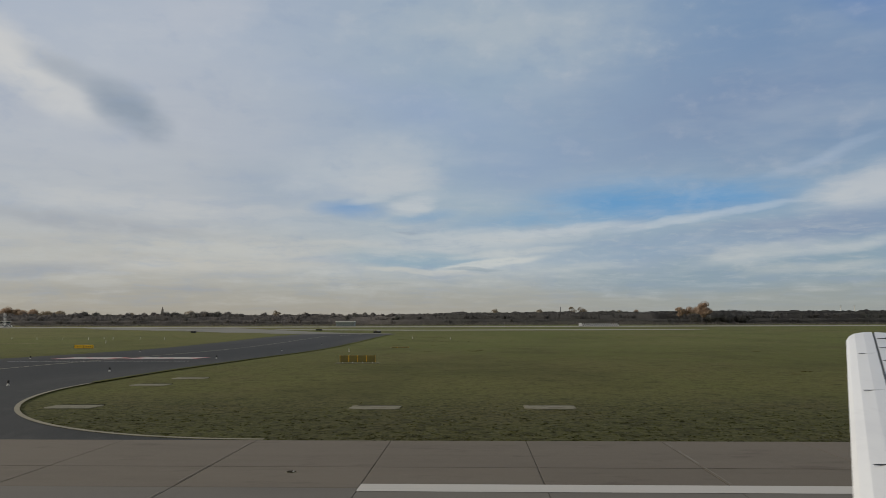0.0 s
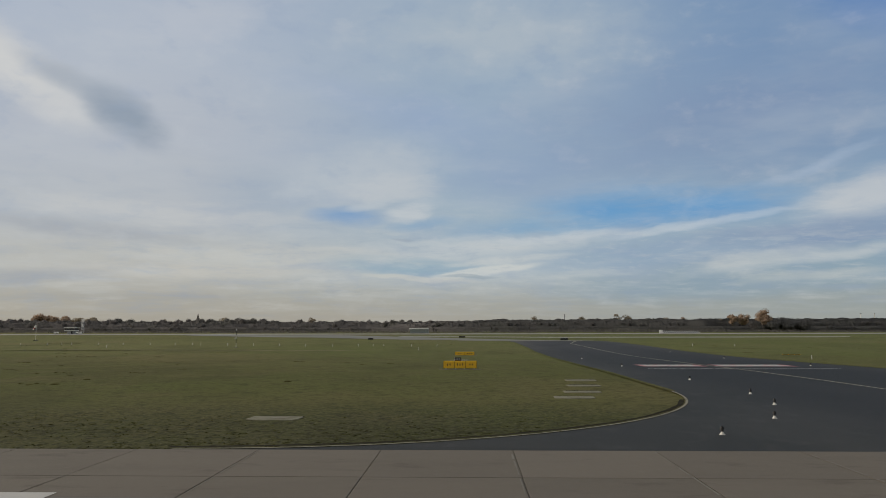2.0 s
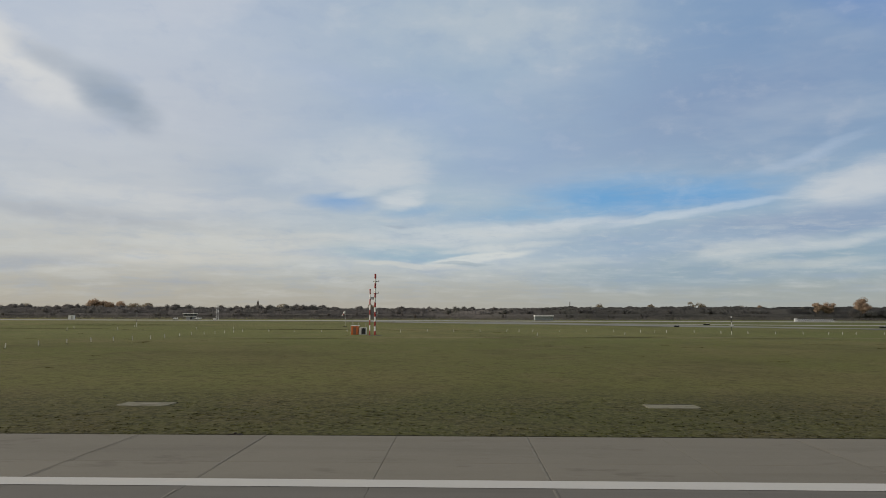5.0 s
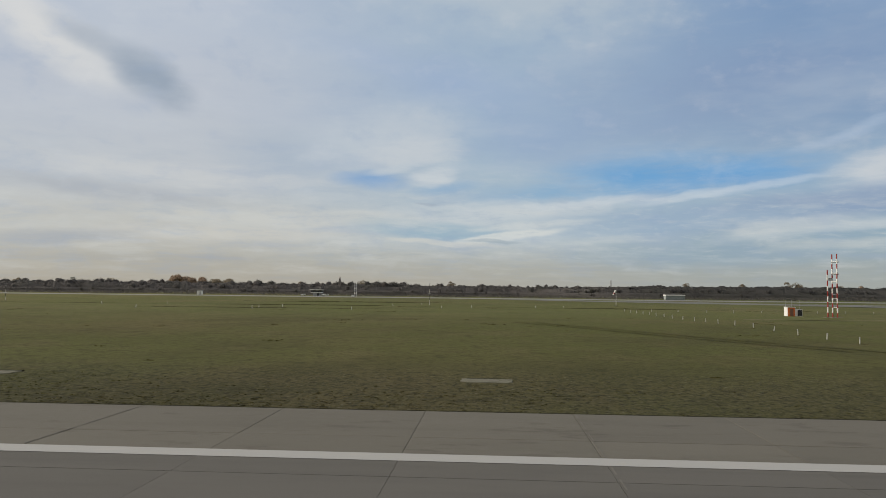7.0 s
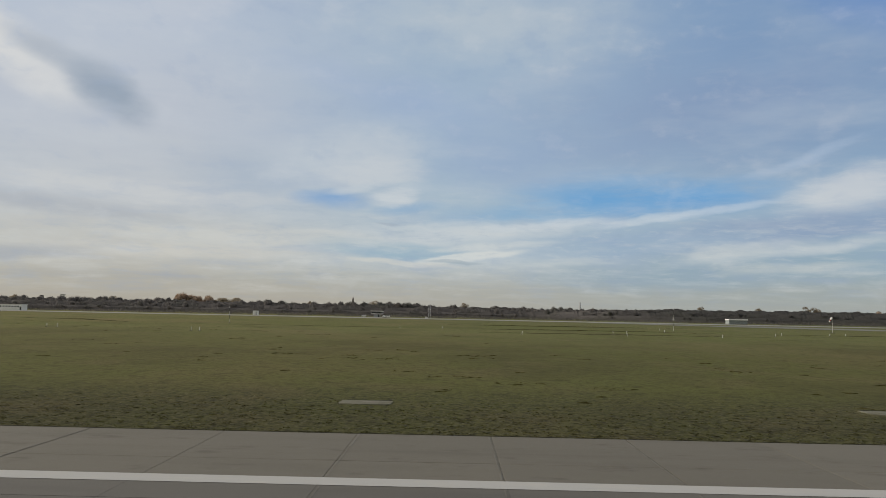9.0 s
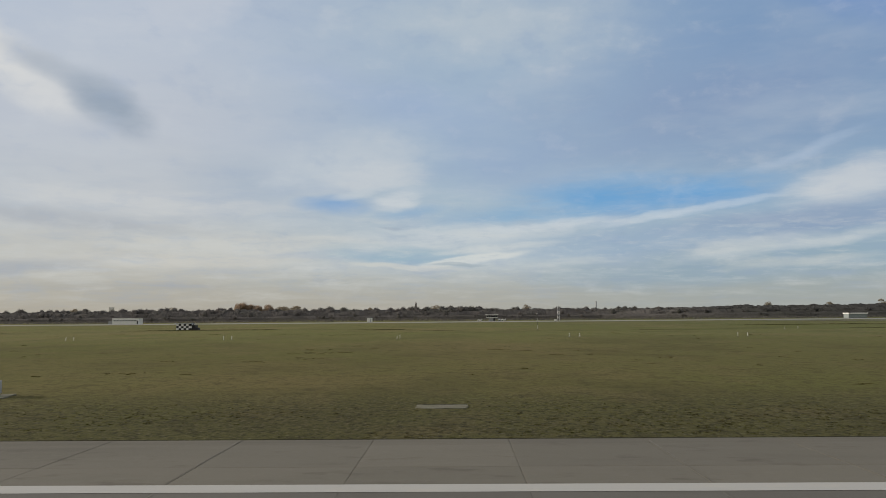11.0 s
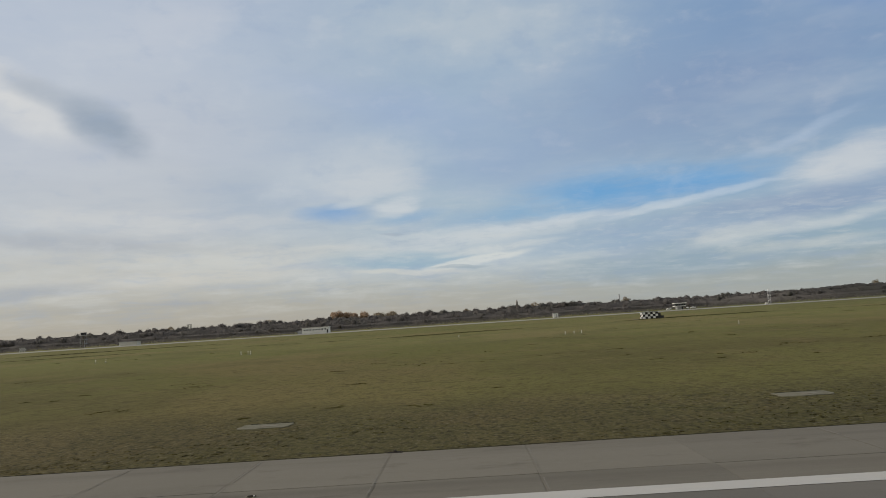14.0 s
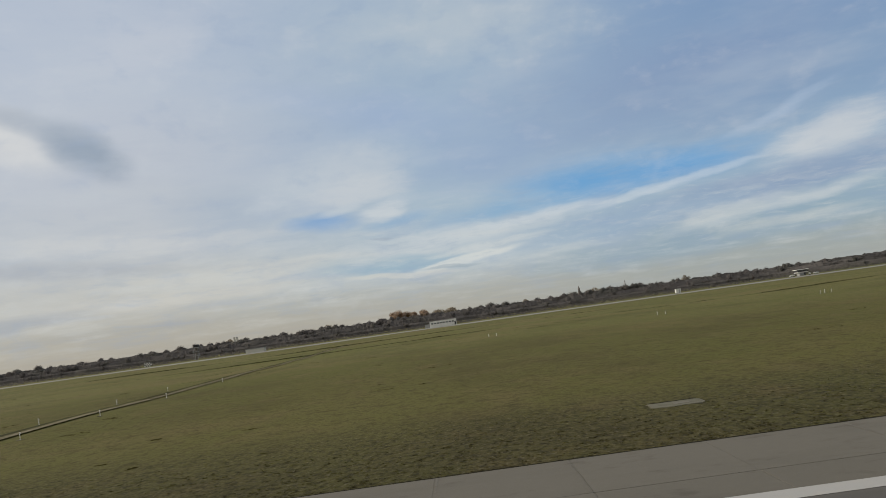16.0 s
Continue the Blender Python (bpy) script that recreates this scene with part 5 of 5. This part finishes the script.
obs = thing("observation_building", "small white observation building with a dark window band", "building", at=(-284.3, 456, 0))
part("wall", box(B(), (0, 0, 1.0), (3.6, 4.0, 2.0), 0.03), ROOF, obs, "grey lower wall")
part("window_band", box(B(), (0, 0, 2.75), (6.0, 4.6, 1.3), 0.03), DARK, obs, "dark glazed window band")
for k in range(7):
    part("mullion", box(B(), (-3.0 + k, -2.33, 2.75), (0.06, 0.06, 1.3)), GREY_METAL, obs)
part("sill", box(B(), (0, 0, 1.98), (6.4, 5.0, 0.36), 0.02), WHITE, obs)
part("roof", box(B(), (0, 0, 3.60), (7.2, 5.6, 0.42), 0.06), WHITE, obs, "thick white flat roof")
part("aerial", rod(B(), (1.8, 0, 3.9), (1.8, 0, 5.6), 0.05, 0.03, 6), GREY_METAL, obs)
part("door", box(B(), (1.2, -2.03, 0.9), (0.9, 0.06, 1.8), 0.01), DARK, obs)


def van(x, y, label):
    t = thing("parked_van", label, "van", "vehicles by the far runway", (x, y, 0))
    bm = B()
    box(bm, (0, 0, 0.62), (2.7, 1.1, 0.62), 0.08)
    box(bm, (0.3, 0, 1.0), (1.9, 1.02, 0.5), 0.10)
    part("body", bm, WHITE, t, "white painted body")
    part("side_window", box(B(), (0.3, -0.52, 1.04), (1.5, 0.03, 0.26)), PANE, t)
    for s in (-0.85, 0.85):
        w = part("wheel", rod(B(), (s, -0.56, 0.28), (s, 0.56, 0.28), 0.28, 0.28, 12), SIGN_BLACK, t)
        part("rim", rod(B(), (s, -0.58, 0.28), (s, -0.56, 0.28), 0.15, 0.15, 10), GREY_METAL, w)
    return t


v1 = van(-291.6, 452, "white parked van beside the observation building")
copy_thing(v1, pose(-277.6, 452, 0))
copy_thing(v1, pose(-279.9, 455, 0, 0, 0, 60))

long_house = thing("airfield_building", "long low white building with small dark windows", "building", at=(-497.0, 446, 0))
part("wall", box(B(), (0, 0, 1.6), (15.4, 6.0, 3.2), 0.03), WHITE, long_house, "white wall")
windows(8, -7.2, 6.6, -3.03, 2.1, 0.9, 0.8, long_house)
part("door", box(B(), (7.0, -3.03, 1.0), (0.8, 0.08, 2.0), 0.01), DARK, long_house)
part("roof", box(B(), (0, 0, 3.28), (15.8, 6.4, 0.22), 0.04), WHITE, long_house)
part("annex", box(B(), (-9.0, 0.4, 1.0), (3.0, 4.6, 2.0), 0.03), ROOF, long_house, "low grey annex")

low_shed = thing("storage_shed", "low pale grey shed with a sheet roof", "shed", at=(-606.9, 447, 0))
part("wall", box(B(), (0, 0, 1.0), (10.8, 5.0, 2.0), 0.03), WALL_PALE, low_shed)
part("roof", box(B(), (0, 0, 2.12), (11.3, 5.6, 0.26), 0.04), GREY_METAL, low_shed)
for k in range(4):
    part("door", box(B(), (-4.0 + 2.65 * k, -2.53, 0.85), (2.2, 0.06, 1.6), 0.01), WALL_PALE, low_shed, "pale door")

cabin = thing("equipment_cabin", "small white equipment cabin beyond the far runway", "cabin", at=(-356.9, 458, 0))
part("wall", box(B(), (0, 0, 1.2), (3.0, 2.4, 2.4), 0.03), WHITE, cabin)
part("roof", box(B(), (0, 0, 2.48), (3.3, 2.7, 0.18), 0.02), ROOF, cabin)
part("door", box(B(), (0.6, -1.22, 0.95), (0.8, 0.05, 1.9), 0.01), GREY_METAL, cabin)


def lattice_mast(x, y, h, half, label, taper=0.6):
    """Four legs with rungs and diagonals, in red and white storeys."""
    t = thing("lattice_mast", label, "mast", "lattice masts", (x, y, 0))
    n = max(4, int(h / 1.2))
    for k in range(n):
        a, b = k / n, (k + 1) / n
        ra, rb = half * (1 - (1 - taper) * a), half * (1 - (1 - taper) * b)
        bm = B()
        for sx, sy in ((1, 1), (1, -1), (-1, -1), (-1, 1)):
            rod(bm, (sx * ra, sy * ra, h * a), (sx * rb, sy * rb, h * b), 0.055, 0.055, 5)
        for sx in (1, -1):
            rod(bm, (-ra, sx * ra, h * a), (rb, sx * rb, h * b), 0.03, 0.03, 5)
            rod(bm, (sx * ra, -ra, h * a), (sx * rb, rb, h * b), 0.03, 0.03, 5)
            rod(bm, (-rb, sx * rb, h * b), (rb, sx * rb, h * b), 0.035, 0.035, 5)
            rod(bm, (sx * rb, -rb, h * b), (sx * rb, rb, h * b), 0.035, 0.035, 5)
        part("storey", bm, WHITE if k % 2 else GREY_METAL, t, "white lattice storey" if k % 2 else "grey lattice storey")
    return t


lattice_mast(-251.7, 405, 7.9, 0.55, "grey and white steel lattice mast", 0.85)
part("dish_box", box(B(), (-1.6, 0, 0.5), (1.2, 1.0, 1.0), 0.05), WALL_PALE, tagged(thing("equipment_cabin", "white cabinet at the foot of the mast", "cabin", at=(-251.7, 405.5, 0)), "white cabinet at the foot of the mast"))

TOWER_CORE = material("weathered_tower_core", (0.20, 0.18, 0.165), 0.85, spots=[(1.0, (0.15, 0.135, 0.12), 0.45, 0.7, 0.6, ONE)])
pt = thing("platform_tower", "grey steel platform tower with a roofed top deck", "tower", at=(-657.4, 493, 0))
for sx in (-1, 1):
    for sy in (-1, 1):
        part("leg", rod(B(), (sx * 1.5, sy * 1.5, 0), (sx * 1.2, sy * 1.2, 8.0), 0.13, 0.11, 6), ROOF, pt)
part("stair_core", box(B(), (0, 0, 3.9), (1.1, 1.1, 7.8), 0.05), TOWER_CORE, pt, "dull grey-brown stair core")
for z in (2.6, 5.2):
    part("deck", box(B(), (0, 0, z), (3.8, 3.8, 0.30), 0.02), ROOF, pt)
part("deck", box(B(), (0, 0, 7.9), (6.6, 6.0, 0.35), 0.03), ROOF, pt, "wide top deck")
part("cabin", box(B(), (0.3, 0, 8.9), (2.6, 2.8, 1.5), 0.05), DARK, pt, "dark top cabin")
part("roof", box(B(), (0.3, 0, 9.72), (3.0, 3.2, 0.16), 0.03), ROOF, pt)
for px, ph in ((-2.6, 1.3), (-1.6, 1.6), (2.4, 1.2), (0.2, 2.6)):
    part("aerial", rod(B(), (px, -0.5, 8.0), (px, -0.5, 8.1 + ph), 0.10, 0.07, 6), ROOF, pt)

board = thing("chequer_board", "black and white chequered marker board on legs", "board", at=(-670.0, 446, 0))
part("board", box(B(), (0, 0, 1.5), (4.2, 0.15, 2.3), 0.02), WHITE, board)
for r in range(3):
    for c in range(6):
        if (r + c) % 2:
            part("square", box(B(), (-1.75 + 0.7 * c, -0.085, 0.74 + 0.76 * r), (0.69, 0.02, 0.75)), SIGN_BLACK, board, "black painted square")
for s in (-1.6, 1.6):
    part("leg", rod(B(), (s, 0, -0.1), (s, 0, 0.6), 0.08, 0.08, 6), GREY_METAL, board)

bar = thing("chequered_barrier", "long low dark and white chequered barrier beside the far runway", "barrier", at=(57.5, 421, 0))
part("end_block", box(B(), (0.7, 0, 0.85), (1.6, 0.8, 1.7), 0.03), WHITE, bar, "white end block")
for k in range(33):
    for r in range(2):
        part("panel", box(B(), (1.8 + 0.6 * k, 0, 0.45 + 0.62 * r), (0.58, 0.12, 0.60), 0.01), DARK if (k + r) % 2 else WHITE, bar, "dark panel" if (k + r) % 2 else "white panel")
for k in range(9):
    part("post", rod(B(), (1.6 + 2.45 * k, 0.1, -0.1), (1.6 + 2.45 * k, 0.1, 1.35), 0.06, 0.06, 6), GREY_METAL, bar)


def runway_box(x, y, w):
    t = thing("marker_box", "low dark marker box standing on far grass", "marker", "marker boxes on the far grass", (x, y, swell(x, y)))
    part("body", box(B(), (0, 0, 0.20), (w, 0.6, 0.44), 0.04), SIGN_BLACK, t)
    part("top", box(B(), (w * 0.2, 0, 0.45), (w * 0.3, 0.5, 0.08), 0.02), GREY_METAL, t, "grey top plate")
    return t


for bx, by, bw in ((-47.6, 237, 1.9), (-22.9, 184, 1.8), (-69.7, 190, 1.2)):
    runway_box(bx, by, bw)

spire = thing("church_tower", "distant dark church tower with a slim roof above trees", "church", at=(-351, 858, 0))
part("tower", box(B(), (0, 0, 7.4), (2.5, 2.5, 14.8), 0.05), TOWER_CORE, spire)
part("belfry", box(B(), (0, 0, 16.0), (1.8, 1.8, 2.4), 0.05), TOWER_CORE, spire)
part("spire", rod(B(), (0, 0, 17.2), (0, 0, 20.2), 1.0, 0.1, 8), TOWER_CORE, spire)
for tx in (-2.0, 2.0):
    block = thing("tower_block", "distant pale grey twin tower over the treetops", "tower", "distant towers", (-818 + tx, 1133, 0))
    part("shaft", box(B(), (0, 0, 10.0), (2.4, 2.4, 20.0), 0.05), WALL_PALE, block)
    part("cap", box(B(), (0, 0, 20.3), (2.7, 2.7, 0.6), 0.05), ROOF, block, "grey cap")
block = thing("tower_block", "distant dark tower block over the treetops", "tower", "distant towers", (-935, 1292, 0))
part("shaft", box(B(), (0, 0, 10.0), (5.4, 5.0, 20.0), 0.05), TOWER_CORE, block)
part("cap", box(B(), (0, 0, 20.4), (4.0, 4.0, 0.8), 0.05), SEAM, block, "dark cap")
stack = thing("chimney", "distant slender industrial chimney over the woods", "chimney", at=(520, 4600, 0))
part("shaft", rod(B(), (0, 0, -1), (0, 0, 84), 5.2, 3.6, 16), ROOF, stack)
part("crown", rod(B(), (0, 0, 84), (0, 0, 87), 4.2, 4.2, 16), ROOF, stack)


for x in (703, 729):
    far_mast = thing("radio_mast", "distant thin pale radio mast on the skyline", "mast", "distant masts", (x, 1500, 0))
    part("shaft", rod(B(), (0, 0, -1), (0, 0, 30), 0.7, 0.5, 8), WALL_PALE, far_mast)
    part("crossarm", box(B(), (0, 0, 30.2), (3.4, 1.0, 0.8), 0.1), ROOF, far_mast)


def house(x, y, w, h, label):
    t = thing("house", label, "house", "houses among the far trees", (x, y, 0))
    part("wall", box(B(), (0, 0, h / 2), (w, 6, h), 0.05), WALL_PALE, t)
    bm = B()
    a = [bm.verts.new(p) for p in ((-w / 2 - 0.4, -3.4, h), (w / 2 + 0.4, -3.4, h), (w / 2 + 0.4, 3.4, h), (-w / 2 - 0.4, 3.4, h), (-w / 2 - 0.4, 0, h + 2.6), (w / 2 + 0.4, 0, h + 2.6))]
    for q in ((0, 1, 5, 4), (2, 3, 4, 5), (0, 4, 3), (1, 2, 5), (3, 2, 1, 0)):
        bm.faces.new([a[i] for i in q])
    part("roof", bm, ROOF, t)
    windows(3, -w / 2, w / 2, -3.03, h * 0.8, 1.0, 1.1, t)
    return t


house(-628, 925, 12, 8.2, "pale rendered house rising above the far trees")
house(-606, 930, 16, 8.0, "wide pale house rising above the far trees")
house(-716, 925, 14, 7.8, "pale rendered house half hidden by far trees")
house(-783, 925, 10, 7.8, "pale rendered house half hidden by far trees")

# ---- aircraft wing over the runway's edge ----
def wing():
    """A swept wing with a rounded slat, dark seams, cover strips and a raised winglet."""
    t = thing("aircraft_wing", "white swept airliner wing with slat seams and winglet", "wing", at=(0, 0, 0))
    z_at = lambda y: 1.265 + 0.137 * y
    nose = lambda y: 1.85 + 0.474 * (y - 3.92)
    chord = lambda y: 3.6 - 0.27 * y
    stations = [1.3 + 0.4 * i for i in range(20)] + [9.15]

    def skin(profile, stations_in):
        v, f, n = [], [], len(profile(2.0))
        for y in stations_in:
            v += [(x, y, z) for x, z in profile(y)]
        for i in range(len(stations_in) - 1):
            f += [(i * n + k, i * n + (k + 1) % n, (i + 1) * n + (k + 1) % n, (i + 1) * n + k) for k in range(n)]
        f += [tuple(range(n)), tuple((len(stations_in) - 1) * n + k for k in reversed(range(n)))]
        return v, f

    def slat_profile(y):
        x, z = nose(y), z_at(y)
        return [(x + 0.30, z + 0.005), (x + 0.20, z + 0.004), (x + 0.10, z - 0.012), (x + 0.035, z - 0.045), (x, z - 0.095), (x + 0.03, z - 0.14), (x + 0.12, z - 0.165), (x + 0.30, z - 0.17)]

    def box_profile(y):
        x, z, c = nose(y) + 0.325, z_at(y), chord(y) - 0.325
        return [(x, z + 0.005), (x + c * 0.35, z - 0.012), (x + c * 0.7, z - 0.075), (x + c, z - 0.16), (x + c * 0.98, z - 0.175), (x + c * 0.5, z - 0.22), (x, z - 0.17)]

    raw("slat", *skin(slat_profile, stations), WING_PAINT, t, "white leading-edge slat")
    raw("wing_box", *skin(box_profile, stations), WING_PAINT, t, "white upper wing skin")
    raw("slat_gap", *skin(lambda y: [(nose(y) + 0.296, z_at(y) - 0.004), (nose(y) + 0.329, z_at(y) - 0.004), (nose(y) + 0.329, z_at(y) - 0.16), (nose(y) + 0.296, z_at(y) - 0.16)], stations), SEAM, t, "dark gap behind the slat")
    for a, b in ((2.0, 4.9), (5.1, 9.0)):
        ys = [a + (b - a) * i / 12 for i in range(13)]
        raw("cover_strip", *skin(lambda y: [(nose(y) + 0.50, z_at(y) + 0.004), (nose(y) + 0.54, z_at(y) + 0.004), (nose(y) + 0.54, z_at(y) - 0.02), (nose(y) + 0.50, z_at(y) - 0.02)], ys), SEAM, t, "grey cover strip")
    for y in (3.2, 3.9, 4.6, 5.3, 6.0, 6.7, 7.4, 8.1, 8.7):
        x, z = nose(y), z_at(y)
        part("rib_seam", box(B(), (x + 0.415, y, z + 0.002), (0.16, 0.022, 0.012)), SEAM, t)
    for y in (4.4, 6.2, 7.8):
        part("panel_line", box(B(), (nose(y) + 0.20, y, z_at(y) + 0.002), (0.16, 0.010, 0.006)), SEAM, t)
    v, f = [], []
    for k in range(9):
        a = k / 8
        y, x, z, c = 9.15 + 0.55 * math.sin(a * 1.45), nose(9.15) + 0.55 + 1.0 * a, z_at(9.15) - 0.02 + 1.15 * (1 - math.cos(a * 1.45)), 0.6 - 0.32 * a
        v += [(x, y, z), (x + c * 0.4, y - 0.03, z + 0.02), (x + c, y, z), (x + c * 0.4, y + 0.04, z - 0.03)]
    for i in range(8):
        f += [(i * 4 + k, i * 4 + (k + 1) % 4, i * 4 + 4 + (k + 1) % 4, i * 4 + 4 + k) for k in range(4)]
    f += [(0, 1, 2, 3), (35, 34, 33, 32)]
    raw("winglet", v, f, WING_PAINT, t, "curved upswept winglet")
    leg = part("landing_gear", rod(B(), (2.0, 2.2, 0.30), (2.0, 2.2, 1.45), 0.07, 0.09, 10), GREY_METAL, t, "grey steel landing gear leg")
    for s in (-1, 1):
        part("wheel", rod(B(), (2.0, 2.2 + s * 0.12, 0.33), (2.0, 2.2 + s * 0.30, 0.33), 0.29, 0.29, 16), SIGN_BLACK, leg, "black tyre")
    return t


wing()
# ---- runway slabs ----
def joints():
    """Positions of the cross joints along the runway."""
    known = [60, 1.14, -1.83, -19.81, -22.72, -44.4, -47.3, -58.2, -61.1, -68.77, -71.63, -135.2, -138.1, -148.6, -151.5, -164.65, -167.5, -180.5, -193.4,
             -196.3, -209.3, -306.3, -338.05, -340.9, -353.76, -356.72, -359.6, -372.7, -375.5, -378.3, -391.5, -394.4, -410.0, -412.9, -447.5, -620]
    out = [known[0]]
    for a, b in zip(known, known[1:]):
        n = max(1, round((a - b) / 2.91))
        out += [a + (b - a) * i / n for i in range(1, n + 1)]
    return out


def slab_mesh():
    bm = B()
    box(bm, (0, 0, 0), (1, 1, 0.03))
    top = [e for e in bm.edges if all(v.co.z > 0 for v in e.verts)]
    bmesh.ops.bevel(bm, geom=top, offset=0.004, segments=1, affect="EDGES")
    me = bpy.data.meshes.new("slab")
    bm.to_mesh(me)
    bm.free()
    me.materials.append(CONCRETE)
    return me


bed = bpy.data.objects["runway_bed"]
cuts, slab_data = joints(), slab_mesh()
ROWS = (LINE_Y, 14.15, EDGE_Y)
v, f = [], []
inner_v, inner_f = [], []


def flat_slab(x0, x1, y0, y1, v, f):
    n = len(v)
    v.extend(((x0, y0, 0.04), (x1, y0, 0.04), (x1, y1, 0.04), (x0, y1, 0.04), (x0, y0, 0.02), (x1, y0, 0.02), (x1, y1, 0.02), (x0, y1, 0.02)))
    f.extend(((n, n + 1, n + 2, n + 3), (n, n + 4, n + 5, n + 1), (n + 1, n + 5, n + 6, n + 2), (n + 2, n + 6, n + 7, n + 3), (n + 3, n + 7, n + 4, n)))


made = 0
level = random.Random(2)
for a, b in zip(cuts, cuts[1:]):
    gap = 0.008 if a > -75 else 0.003
    x0, x1 = b + gap, a - gap
    for y0, y1 in zip(ROWS, ROWS[1:]):
        near = (y0 < 14 and -505 < x0 < 12) or (y0 > 14 and -400 < x0 < -60)
        if near and made < 300:
            s = new("slab", slab_data)
            s.parent = bed
            s.location = ((x0 + x1) / 2, (y0 + y1) / 2, 0.025 + level.uniform(-0.0015, 0.0015))
            s.scale = (x1 - x0, y1 - y0 - 0.018, 1)
            made += 1
        else:
            flat_slab(x0, x1, y0 + 0.009, y1 - 0.009, v, f)
    flat_slab(x0, x1, 11.11, LINE_Y - 0.009, inner_v, inner_f)
    for k in range(18):
        flat_slab(x0, x1, 11.10 - 3.05 * (k + 1) + 0.01, 11.10 - 3.05 * k - 0.01, inner_v, inner_f)
tagged(raw("slab_rows", v, f, CONCRETE_ROWS, bed), kind="stuff")
tagged(raw("inner_slab_rows", inner_v, inner_f, CONCRETE_INNER, bed), kind="stuff")

# pale worn rims along the cross joints
rim_v, rim_f, worn = [], [], random.Random(21)
for a in cuts:
    if worn.random() < 0.45:
        continue
    for y0, y1 in ((7.0, 12.05), (12.78, EDGE_Y - 0.05)):
        for off in (worn.choice((-0.05, 0.05)),):
            y = y0
            while y < y1 - 0.2:
                z = min(y1, y + worn.uniform(0.5, 1.6))
                w, n = worn.uniform(0.006, 0.022), len(rim_v)
                rim_v += [(a + off - w, y, 0.0448), (a + off + w, y, 0.0448), (a + off + w, z, 0.0448), (a + off - w, z, 0.0448)]
                rim_f.append((n, n + 1, n + 2, n + 3))
                y = z + worn.uniform(0.0, 0.5)
tagged(raw("joint_rims", rim_v, rim_f, RIM_PALE, bed), kind="stuff")
